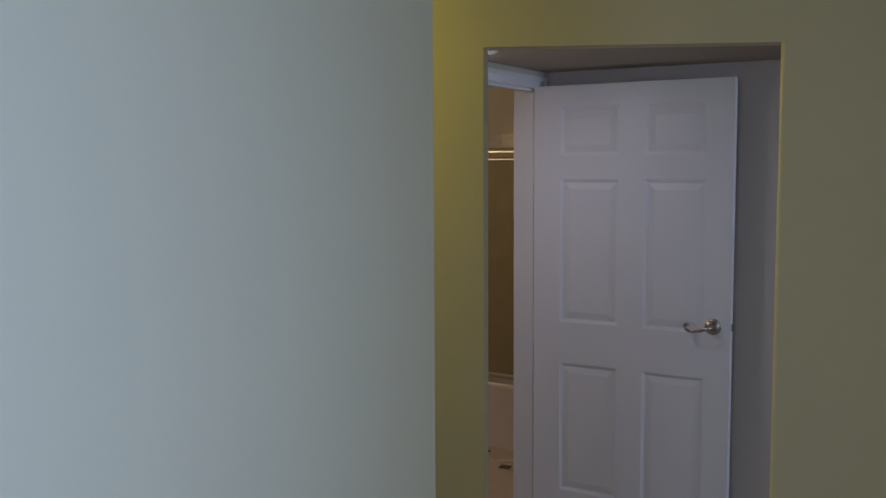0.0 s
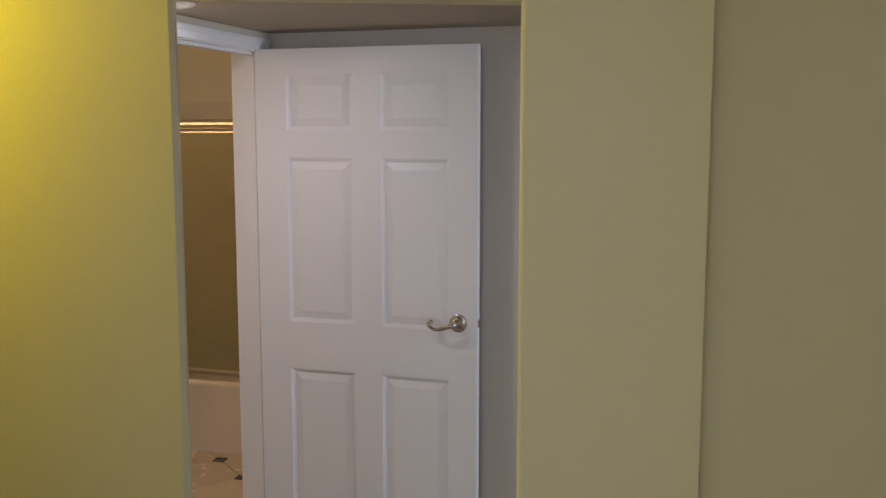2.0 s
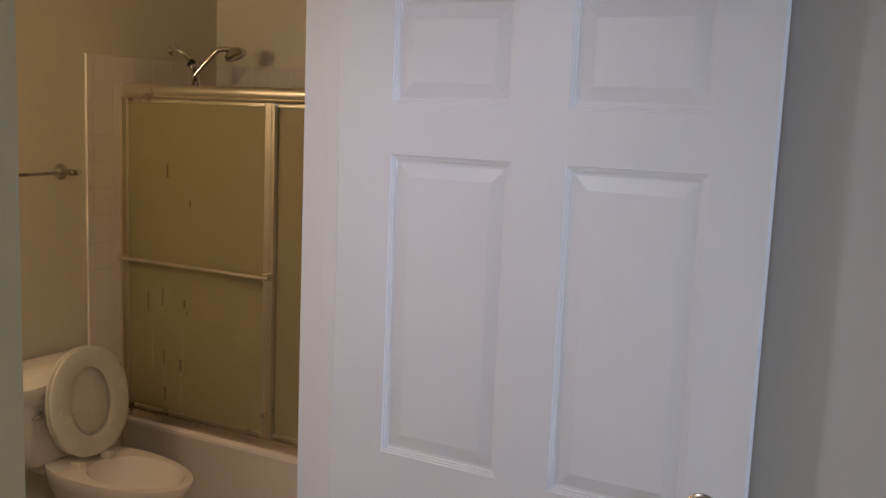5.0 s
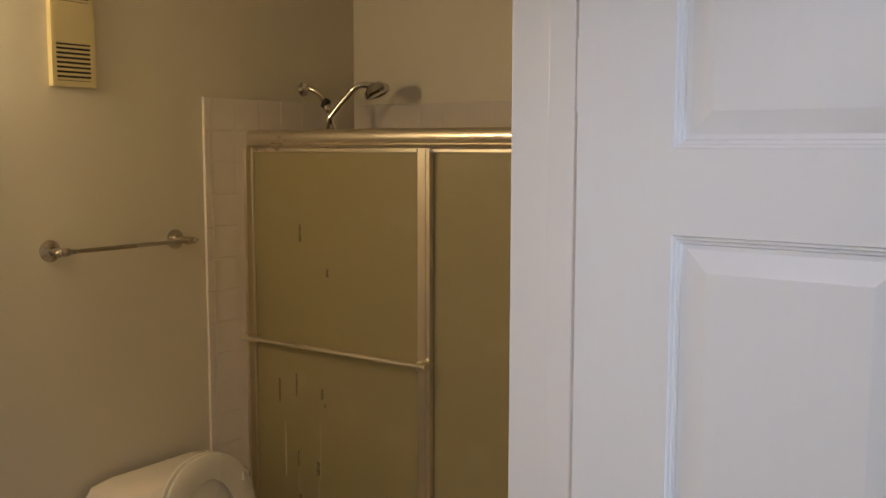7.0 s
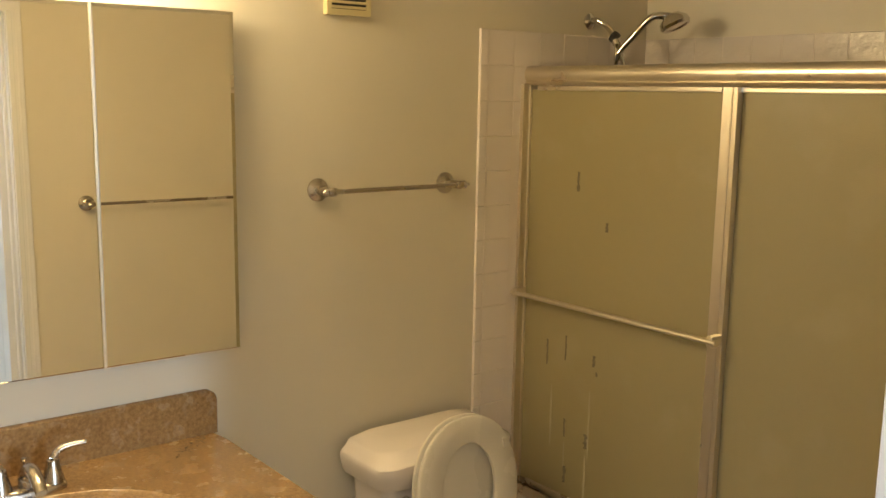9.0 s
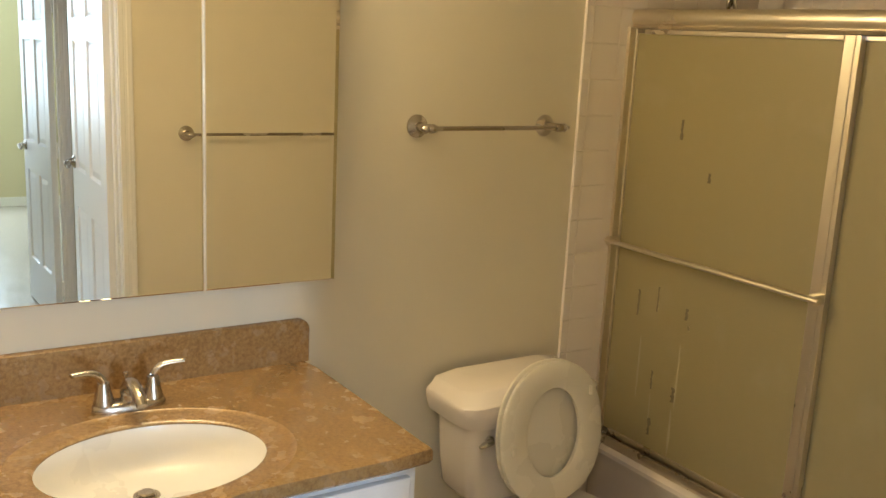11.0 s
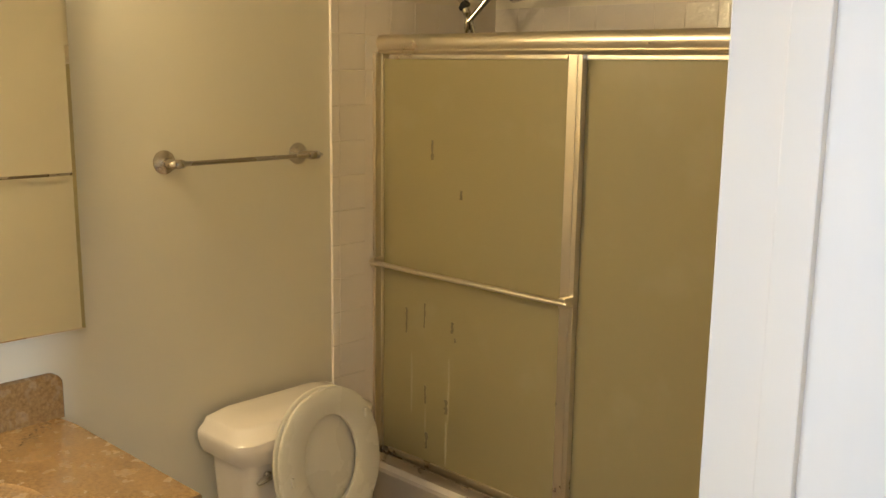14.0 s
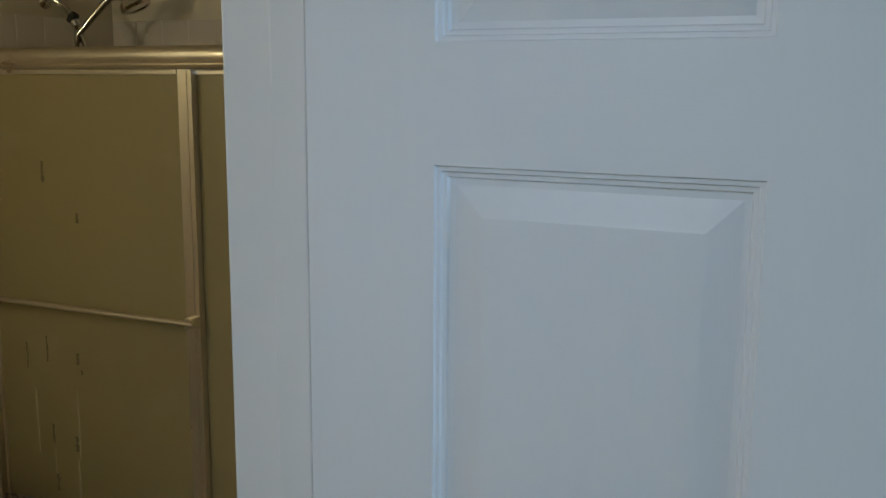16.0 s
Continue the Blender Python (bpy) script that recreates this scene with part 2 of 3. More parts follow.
def rounded(w, d, r, seg=5, cx=0.0, cy=0.0):
    """Points of a rounded rectangle."""
    out = []
    for sx, sy, a0 in ((1, 1, 0), (-1, 1, 90), (-1, -1, 180), (1, -1, 270)):
        for k in range(seg + 1):
            a = radians(a0 + 90 * k / seg)
            out.append((cx + sx * (w / 2 - r) + r * math.cos(a), cy + sy * (d / 2 - r) + r * math.sin(a)))
    return out


def oval(a, b, n=40, cx=0.0, cy=0.0, power=2.0):
    out = []
    for i in range(n):
        t = 2 * math.pi * i / n
        c, s = math.cos(t), math.sin(t)
        out.append((cx + a * math.copysign(abs(c) ** (2 / power), c), cy + b * math.copysign(abs(s) ** (2 / power), s)))
    return out


def thing(name, label, category, at=(0, 0, 0), kind="", group=""):
    ob = new(name)
    ob.empty_display_size = 0.05
    ob.location = at
    return tagged(ob, label, category, group, kind)


def structure(name, bm, mat, label, category):
    return tagged(link(name, bm, mat), label, category, kind="structure")


# ---------------------------------------------------------------- walls, floors, ceilings
XW, XE = -1.966, -0.115        # bathroom west wall and the door wall's bathroom face
YB = 1.84                      # wall behind the tub
YA, YA2 = -1.094, -1.005       # wall with the wide opening: front and back face
OPEN_L, OPEN_R, OPEN_T = 0.328, 1.222, 2.050
VB = 0.09                      # back wall of the vestibule
VC = 2.115                     # its low ceiling
JN, JF, DH = -0.900, 0.045, 2.06   # bathroom doorway: near and far side, head
H = 2.44

structure("wall_west", boxes((XW - 0.12, XW, YA2, YB + 0.12, 0, H)), CREAM, "cream painted bathroom wall behind vanity and toilet", "wall")
structure("wall_north", boxes((XW, XE, YB, YB + 0.12, 0, H)), CREAM, "cream painted wall above the tub tiles", "wall")
structure("wall_south", boxes((XW, XE, YA2, -0.935, 0, H)), CREAM, "plain cream bathroom wall beside the vanity", "wall")
structure("wall_door", boxes((XE, 0.0, YA2, JN, 0, H), (XE, 0.0, JF, YB + 0.12, 0, H), (XE, 0.0, JN, JF, DH, H)), CREAM, "painted wall with the bathroom doorway", "wall")
wo = boxes((-2.4, 0.27, YA, YA2, 0, H))
nose = [(OPEN_R + 0.014 - 0.014 * math.sin(radians(a)), YA + 0.014 - 0.014 * math.cos(radians(a))) for a in range(0, 91, 15)]
rings(wo, [[(x, y, z) for x, y in [(1.645, YA2), (1.645, YA)] + nose + [(OPEN_R, YA2)]] for z in (0, OPEN_T - 0.008)])
box(wo, OPEN_R, 1.645, YA, YA2, OPEN_T - 0.008, H)
rings(wo, [[(x, YA, z), (x, YA2, z), (x, YA2, H), (x, YA, H)] for x, z in ((0.27, OPEN_T + 0.036), (0.33, OPEN_T + 0.036), (OPEN_R, OPEN_T - 0.008))])
rings(wo, [[(0.27, YA, z), (0.316, YA, z), (OPEN_L, YA + 0.009, z), (0.285, YA2, z), (0.27, YA2, z)] for z in (0, OPEN_T + 0.036)])
structure("wall_opening", wo, SAGE, "sage painted wall with a wide cased opening", "wall")
structure("wall_vestibule_back", boxes((0.0, 1.62, VB, VB + 0.1, 0, H)), GREY, "pale grey painted back wall of the vestibule", "wall")
D2N, D2F = -0.80, 0.03
structure("wall_vestibule_east", boxes((1.52, 1.62, YA2, D2N, 0, H), (1.52, 1.62, D2F, VB, 0, H), (1.52, 1.62, D2N, D2F, 2.06, H)), SAGE, "sage painted wall round the far doorway", "wall")
structure("ceiling_vestibule", boxes((0.0, 1.52, YA2, VB, VC, VC + 0.05)), SHADED_SOFFIT, "low plastered ceiling of the vestibule with its shade painted in brown", "ceiling")
structure("ceiling_bathroom", boxes((XW - 0.12, XE, YA2, YB + 0.12, H, H + 0.05)), CEIL, "plain plastered bathroom ceiling", "ceiling")
# the room that the walk starts in
structure("wall_hall_corner", boxes((0.82, 0.952, -4.9, -2.466, 0, H)), SAGE, "sage painted wall end beside the walk", "wall")
structure("wall_room_jog", boxes((1.645, 2.2, -0.99, -0.88, 0, H)), SAGE, "sage painted wall set back from the opening", "wall")
structure("wall_room_west", boxes((-2.5, -2.4, -6.2, YA2, 0, H)), SAGE, "plain sage painted wall", "wall")
WY0, WY1, WZ0, WZ1 = -4.45, -3.05, 0.9, 2.2
structure("wall_room_east", boxes((2.1, 2.2, -6.2, WY0, 0, H), (2.1, 2.2, WY1, -0.99, 0, H), (2.1, 2.2, WY0, WY1, 0, WZ0), (2.1, 2.2, WY0, WY1, WZ1, H)), SAGE, "plain sage painted wall", "wall")
structure("wall_room_south", boxes((-2.5, 1.15, -6.3, -6.2, 0, H), (1.95, 2.2, -6.3, -6.2, 0, H), (1.15, 1.95, -6.3, -6.2, 0, 0.95), (1.15, 1.95, -6.3, -6.2, 2.25, H)), SAGE, "plain sage painted wall", "wall")
structure("ceiling_room", boxes((-2.5, 2.2, -6.3, YA2, H, H + 0.05)), CEIL, "plain plastered ceiling of the room", "ceiling")
structure("floor_room", boxes((-2.5, 2.2, -6.3, YA2, -0.05, 0.0), (0.0, 1.62, YA2, VB + 0.1, -0.05, 0.0)), FLOOR, "mottled beige hall floor", "floor")
# the far room, seen in the mirror
structure("floor_far_room", boxes((1.62, 6.3, -0.88, 3.1, -0.05, 0.0)), BOARD, "worn grey-brown wooden boards of the far room", "floor")
structure("wall_far_east", boxes((6.2, 6.3, -0.88, -0.83, 0, H), (6.2, 6.3, -0.33, 3.1, 0, H), (6.2, 6.3, -0.83, -0.33, 0, 0.95), (6.2, 6.3, -0.83, -0.33, 2.15, H)), SAGE, "sage painted wall of the far room", "wall")
structure("wall_far_north", boxes((1.62, 6.2, 3.0, 3.1, 0, H)), SAGE, "sage painted wall of the far room", "wall")
structure("wall_far_west", boxes((1.52, 1.62, VB + 0.1, 3.1, 0, H)), SAGE, "sage painted wall of the far room", "wall")
structure("wall_far_south", boxes((2.2, 2.38, -0.98, -0.88, 0, H), (3.52, 6.3, -0.98, -0.88, 0, H), (2.38, 3.52, -0.98, -0.88, 0, 0.96), (2.38, 3.52, -0.98, -0.88, 2.2, H)), SAGE, "sage painted wall of the far room", "wall")
structure("ceiling_far_room", boxes((1.52, 6.3, -0.98, 3.1, H, H + 0.05)), CEIL, "plain plastered ceiling of the far room", "ceiling")
structure("baseboard", boxes((6.185, 6.2, -0.88, 3.0, 0, 0.09)), TRIM, "white painted baseboard", "baseboard")
structure("floor_bathroom", boxes((XW, 0.0, -0.935, YB, -0.05, -0.006)), FGROUT, "tan grout bed under the bathroom tiles", "floor")


def casing(name, face, out, y0, y1, top, w=0.058, t=0.016):
    """A moulded casing round a doorway in a wall of constant x; out is the side it stands on."""
    bm = bmesh.new()
    for lo, hi in ((y0 - w, y0 - 0.004), (y1 + 0.004, y1 + w)):
        box(bm, *sorted((face, face + out * t * 0.65)), lo, hi, 0, top + 0.004)
        inner = (hi - 0.02, hi) if hi < (y0 + y1) / 2 else (lo, lo + 0.02)
        outer = (lo, lo + 0.022) if hi < (y0 + y1) / 2 else (hi - 0.022, hi)
        box(bm, *sorted((face + out * t * 0.6, face + out * t * 0.85)), *inner, 0, top + 0.004, bevel=0.002)
        box(bm, *sorted((face + out * t * 0.6, face + out * t)), *outer, 0, top + w, bevel=0.003)
    box(bm, *sorted((face, face + out * t * 0.65)), y0 - w, y1 + w, top + 0.004, top + w)
    box(bm, *sorted((face + out * t * 0.6, face + out * t)), y0 - w + 0.02, y1 + w - 0.02, top + w - 0.022, top + w - 0.001, bevel=0.003)
    return structure(name, bm, TRIM, "white painted moulded door casing", "trim")


casing("trim_casing_hall", 0.0, 1, JN + 0.018, JF - 0.018, DH - 0.018, w=0.05)
casing("trim_casing_bath", XE, -1, JN + 0.018, JF - 0.018, DH - 0.018, w=0.058)
casing("trim_casing_far", 1.52, -1, D2N + 0.018, D2F - 0.018, 2.04, w=0.05)


def jamb(name, x0, x1, y0, y1, top, stop):
    bm = boxes((x0, x1, y0, y0 + 0.018, 0, top), (x0, x1, y1 - 0.018, y1, 0, top), (x0, x1, y0 + 0.018, y1 - 0.018, top - 0.018, top))
    s0, s1 = stop
    box(bm, s0, s1, y0 + 0.018, y0 + 0.030, 0, top - 0.018, bevel=0.002)
    box(bm, s0, s1, y1 - 0.030, y1 - 0.018, 0, top - 0.018, bevel=0.002)
    box(bm, s0, s1, y0 + 0.030, y1 - 0.030, top - 0.030, top - 0.018, bevel=0.002)
    return structure(name, bm, TRIM, "white painted door jamb with its stop", "trim")


jamb("trim_jamb_bath", XE + 0.001, -0.001, JN, JF, DH, (-0.064, -0.026))
jamb("trim_jamb_far", 1.521, 1.619, D2N, D2F, 2.06, (1.53, 1.57))

# assumed fixture round the added lamp, set out of view behind the opening's head
can = thing("added_ceiling_light", "small round recessed light added out of view in the vestibule ceiling", "ceiling light", (0.13, -0.80, VC))
part("trim_ring", lathe([(0.058, 0.0), (0.078, 0.0), (0.080, -0.004), (0.072, -0.008), (0.060, -0.004), (0.058, 0.0)], pose(0, 0, 0), 32), TRIM, can, "white painted trim ring", True)
part("lens", lathe([(0, -0.001), (0.058, -0.001), (0.058, -0.003), (0, -0.003)], pose(0, 0, 0), 32), BASIN, can, "white frosted lens")

# ---------------------------------------------------------------- six-panel doors


def panel_mesh(x0, x1, z0, z1, side):
    """A moulded panel: steep sticking, groove, wide slope up to the raised field. side -1 faces -y at y = 0."""
    bm = bmesh.new()
    steps = ((0.0, 0.0), (0.0010, 0.0030), (0.0045, 0.0032), (0.0055, 0.0062), (0.0090, 0.0064), (0.0105, 0.0094), (0.0160, 0.0098), (0.0400, 0.0046), (0.0420, 0.0041), (0.0440, 0.0040))
    loops = [[(x0 + i, -side * d, z0 + i), (x1 - i, -side * d, z0 + i), (x1 - i, -side * d, z1 - i), (x0 + i, -side * d, z1 - i)] for i, d in steps]
    return rings(bm, loops, cap0=False)


def six_panel_door(name, label, width, height, at, handle_z, levers=(-1, 1), lead=0.0):
    """A leaf along +x from its hinge edge, its front face at y = 0 and its back at y = 0.035."""
    th = 0.035
    door = thing(name, label, "door", (0, 0, 0), kind="structure")
    k = (width - lead) / 0.85
    xs = [v * k + lead for v in (0.110, 0.377, 0.487, 0.747)]
    zs = [(0.285, 0.853), (1.035, 1.651), (1.751, 1.955)]
    rows = [(0, xs[0], 0, th, 0.012, height), (xs[1], xs[2], 0, th, 0.012, height), (xs[3], width, 0, th, 0.012, height)]
    part("stiles", boxes(*rows), DOOR, door)
    bm = bmesh.new()
    cuts = [0.012] + [z for pair in zs for z in pair] + [height]
    for i in range(0, len(cuts), 2):
        for a, b in ((xs[0], xs[1]), (xs[2], xs[3])):
            box(bm, a, b, 0, th, cuts[i], cuts[i + 1])
    part("rails", bm, DOOR_H, door)
    for z0, z1 in zs:
        for a, b in ((xs[0], xs[1]), (xs[2], xs[3])):
            p = part("panel", panel_mesh(a, b, z0, z1, -1), DOOR, door)
            back = panel_mesh(a, b, z0, z1, 1)
            bmesh.ops.translate(back, verts=back.verts, vec=(0, th, 0))
            part("panel", back, DOOR, door)
    kx = width - 0.068
    for s in levers:
        y = 0.0 if s < 0 else th
        rose = part("rosette", lathe([(0.0, 0), (0.033, 0), (0.033, 0.004), (0.030, 0.007), (0.026, 0.008), (0.024, 0.012), (0.016, 0.016), (0.013, 0.03), (0.0, 0.03)], pose(kx, y, handle_z, 90 if s < 0 else -90)), NICKEL, door, "ribbed brushed nickel rosette", True)
        yy = y + s * 0.045
        pts = curve_points([(kx, y + s * 0.025, handle_z), (kx - 0.012, yy, handle_z - 0.001), (kx - 0.04, yy + s * 0.004, handle_z - 0.012), (kx - 0.07, yy, handle_z - 0.019), (kx - 0.094, yy - s * 0.002, handle_z - 0.012), (kx - 0.102, yy - s * 0.003, handle_z + 0.003), (kx - 0.092, yy - s * 0.003, handle_z + 0.010), (kx - 0.086, yy - s * 0.003, handle_z + 0.003)], 6)
        n = len(pts)
        part("lever", tube(pts, [0.011 - 0.005 * min(1, i / (0.45 * n)) for i in range(n)], 12), NICKEL, rose, "scrolled brushed nickel lever", True)
    part("latch", boxes((width, width + 0.006, 0.010, 0.025, handle_z - 0.014, handle_z + 0.014), bevel=0.002), NICKEL, door, "small metal latch tongue")
    for z in (0.22, 1.03, 1.84):
        h = part("hinge", lathe([(0, 0), (0.0065, 0), (0.0065, 0.089), (0.004, 0.093), (0, 0.094)], pose(-0.006, 0.037, z - 0.045), 12), TRIM, door, "painted-over door hinge", True)
        part("hinge_leaf", boxes((-0.004, 0.0, 0.004, 0.034, z - 0.045, z + 0.045)), TRIM, h)
    door.matrix_world = at
    return door


six_panel_door("door_1", "white six-panel moulded door standing open with nickel lever", 0.858, 2.048, pose(-0.009, -0.009, 0, 0, 0, -1.0), 1.066, levers=(-1,), lead=0.016)
six_panel_door("door_2", "white six-panel door standing open to the far room", 0.760, 2.03, pose(1.632, -0.035, 0, 0, 0, -5), 1.0)

# ---------------------------------------------------------------- tub and shower doors
TX1 = -0.41
structure("wall_tub_end", boxes((TX1, XE, 1.24, YB, 0, H)), CREAM, "cream wall closing the tub's end", "wall")
tub = thing("bathtub", "bone white enamelled tub with a plain apron", "bathtub", (-1.17, 1.5, 0))
bm = bmesh.new()
W, D, cx, cy = TX1 - XW - 0.002, YB - 1.222 - 0.002, (TX1 + XW) / 2, (YB + 1.222) / 2
loops = []
for w, d, r, z in ((W - 0.02, D - 0.02, 0.012, 0.0), (W - 0.02, D - 0.02, 0.012, 0.342), (W - 0.006, D - 0.006, 0.016, 0.362), (W, D, 0.018, 0.377), (W - 0.004, D - 0.004, 0.02, 0.389), (W - 0.02, D - 0.02, 0.02, 0.395), (W - 0.16, D - 0.16, 0.07, 0.393), (W - 0.19, D - 0.19, 0.08, 0.377), (W - 0.30, D - 0.26, 0.10, 0.06), (W - 0.42, D - 0.34, 0.08, 0.045)):
    loops.append([(x - (-1.17), y - 1.5, z) for x, y in rounded(w, d, r, 6, cx, cy)])
part("tub_apron", rings(bmesh.new(), loops[:4], cap1=False), CERAMIC, tub, "plain enamelled apron", True)
part("tub_rim", rings(bmesh.new(), loops[3:7], cap0=False, cap1=False), CERAMIC, tub, "rounded enamelled rim", True)
part("tub_well", rings(bm, loops[6:], cap0=False), CERAMIC, tub, smooth=True)

show = thing("shower_doors", "sliding obscured glass tub doors in champagne aluminium", "shower door", (0, -0.024, 0))
hb = bmesh.new()
prof = [(1.372, 1.751), (1.290, 1.751), (1.281, 1.759)] + [(1.300 - 0.024 * math.cos(radians(a)), 1.784 + 0.026 * math.sin(radians(a))) for a in range(-50, 91, 14)] + [(1.360, 1.811), (1.372, 1.806)]
rings(hb, [[(x, y, z) for y, z in prof] for x in (XW + 0.001, TX1 - 0.001)])
part("header_rail", hb, ALU, show, "rounded satin header rail", True)
part("bottom_track", boxes((XW + 0.001, TX1 - 0.001, 1.275, 1.375, 0.393, 0.405), (XW + 0.001, TX1 - 0.001, 1.272, 1.280, 0.405, 0.429), (XW + 0.001, TX1 - 0.001, 1.318, 1.324, 0.405, 0.421), (XW + 0.001, TX1 - 0.001, 1.369, 1.375, 0.405, 0.423), bevel=0.0015), ALU, show, "stained metal bottom track")
for a, b, front in ((XW + 0.011, XW + 0.024, 1.262), (TX1 - 0.030, TX1 - 0.001, 1.278)):
    part("wall_channel", boxes((a, b, front, 1.374, 0.405, 1.754), bevel=0.002), ALU, show)


def sliding_panel(x0, x1, y, name):
    z0, z1, s = 0.427, 1.749, 0.042
    pn = part(name, boxes((x0, x0 + 0.014, y - 0.011, y + 0.011, z0, z1), (x1 - s - 0.008, x1 - 0.013, y - 0.006, y + 0.011, z0, z1), (x1 - 0.013, x1, y - 0.012, y + 0.011, z0, z1), (x1 - 0.021, x1 - 0.018, y - 0.0085, y - 0.006, z0, z1), bevel=0.0014), ALU, show, "satin metal panel frame")
    part("panel_rail", boxes((x0 + s, x1 - s - 0.008, y - 0.010, y + 0.010, z1 - 0.014, z1), (x0 + s, x1 - s - 0.008, y - 0.010, y + 0.010, z0, z0 + 0.022), bevel=0.003), ALU, pn)
    part("glass_pane", boxes((x0 + 0.011, x1 - s - 0.004, y - 0.003, y + 0.003, z0 + 0.018, z1 - 0.012)), FROST, pn, "obscured glass with soap stains")
    return pn


outer = sliding_panel(XW + 0.014, -1.172, 1.300, "outer_panel")
inner = sliding_panel(-1.235, TX1 - 0.018, 1.315, "inner_panel")
bar = part("grab_rail", tube([(XW + 0.004, 1.252, 1.084), (-1.162, 1.252, 1.084)], 0.0095, 14, 0.8), ALU, show, "satin metal bar across the panel", True)
for x in (XW + 0.026, -1.182):
    part("bar_bracket", boxes((x - 0.010, x + 0.010, 1.246, 1.290, 1.070, 1.100), bevel=0.004), ALU, bar)
# faint streaks of residue on the outer pane
for x, z, w, h in ((-1.722, 1.462, 0.010, 0.075), (-1.60, 1.335, 0.010, 0.035), (-1.830, 0.905, 0.008, 0.105), (-1.748, 0.935, 0.007, 0.10), (-1.628, 0.918, 0.012, 0.045), (-1.615, 0.880, 0.008, 0.018), (-1.742, 0.674, 0.008, 0.075), (-1.650, 0.655, 0.015, 0.060), (-1.735, 0.520, 0.012, 0.070)):
    w, h = w * 1.35, h * 0.8
    bm = bmesh.new()
    n = 9
    rng = random.Random(int(z * 1000))
    left = [(x - w / 2 * rng.uniform(0.3, 1.0), z - h / 2 + h * i / (n - 1)) for i in range(n)]
    right = [(x + w / 2 * rng.uniform(0.3, 1.0), z + h / 2 - h * i / (n - 1)) for i in range(n)]
    rings(bm, [[(p, 1.2968, q) for p, q in left + right], [(p, 1.2958, q) for p, q in left + right]])
    part("residue_streak", bm, MARK, outer)

# pale runs of dried soap below them
for x, z, w, h in ((-1.805, 0.700, 0.010, 0.240), (-1.640, 0.715, 0.009, 0.230), (-1.742, 0.585, 0.007, 0.100), (-1.650, 0.530, 0.012, 0.170)):
    rng = random.Random(int(z * 1000))
    lp = [(x + w / 2 * math.cos(a) * rng.uniform(0.55, 1.0), z + h / 2 * math.sin(a) * rng.uniform(0.8, 1.0)) for a in [2 * math.pi * k / 22 for k in range(22)]]
    part("soap_film", rings(bmesh.new(), [[(p, 1.2969, q) for p, q in lp], [(x + (p - x) * 0.8, 1.2965, z + (q - z) * 0.9) for p, q in lp]]), SOAP, outer)

# shower arm and hand shower
sh = thing("shower_head", "chrome hand shower on a bent wall arm", "shower head", (0, 0, 0))
F = Vector((XW, 1.550, 1.965))
part("flange", lathe([(0, 0), (0.026, 0), (0.026, 0.003), (0.018, 0.010), (0.010, 0.013), (0, 0.013)], pose(F.x, F.y, F.z, 0, 90, 0)), CHROME, sh, smooth=True)
J = Vector((-1.858, 1.556, 1.910))
part("arm", tube(curve_points([F, F + Vector((0.03, 0.003, 0.002)), F + Vector((0.065, 0.015, -0.018)), J], 6), 0.0095), CHROME, sh, smooth=True)
part("ball_joint", lathe([(0, -0.018), (0.013, -0.016), (0.016, 0), (0.013, 0.016), (0, 0.018)], pose(J.x, J.y, J.z, 0, 40, 10), 18), DARK, sh, "black swivel joint", True)
part("bracket", tube(curve_points([J, J + Vector((0.008, 0.006, -0.030)), J + Vector((0.004, 0.010, -0.075))], 5), [0.014] * 5 + [0.010] * 6), CHROME, sh, "chrome bracket and hose nut", True)
part("hose", tube(curve_points([J + Vector((0.004, 0.010, -0.07)), J + Vector((-0.02, 0.03, -0.16)), J + Vector((0.0, 0.05, -0.5)), J + Vector((0.03, 0.04, -0.2)), J + Vector((0.018, 0.012, -0.045))], 8), 0.007, 10), CHROME, sh, smooth=True)
HD = Vector((-1.690, 1.645, 1.957))
part("handset", tube(curve_points([J + Vector((0.012, 0.008, -0.050)), J + Vector((0.060, 0.030, 0.010)), J + Vector((0.110, 0.048, 0.060)), HD + Vector((-0.025, -0.010, 0.018)), HD + Vector((0, 0, 0.010))], 6), [0.009 + 0.005 * i / 24 for i in range(25)]), CHROME, sh, smooth=True)
part("spray_face", lathe([(0, 0.028), (0.026, 0.023), (0.046, 0.005), (0.049, -0.010), (0.044, -0.019), (0.036, -0.019), (0.034, -0.016), (0, -0.016)], pose(HD.x, HD.y, HD.z, 8, -25, 0)), CHROME, sh, smooth=True)

# ---------------------------------------------------------------- vanity
van = thing("vanity_cabinet", "white painted vanity cabinet with raised panel doors", "cabinet", (0, 0, 0))
VY0, VY1, VX = -0.870, 0.158, -1.352
part("carcass", boxes((XW + 0.001, VX, VY0, VY0 + 0.018, 0.09, 0.796), (XW + 0.001, VX, VY1 - 0.018, VY1, 0.09, 0.796), (VX - 0.018, VX, VY0 + 0.018, VY1 - 0.018, 0.09, 0.796), (XW + 0.001, VX - 0.018, VY0 + 0.018, VY1 - 0.018, 0.09, 0.108)), CABINET, van)
part("toe_kick", boxes((XW + 0.001, VX - 0.06, VY0 + 0.002, VY1 - 0.002, 0.0, 0.09)), CABINET, van)
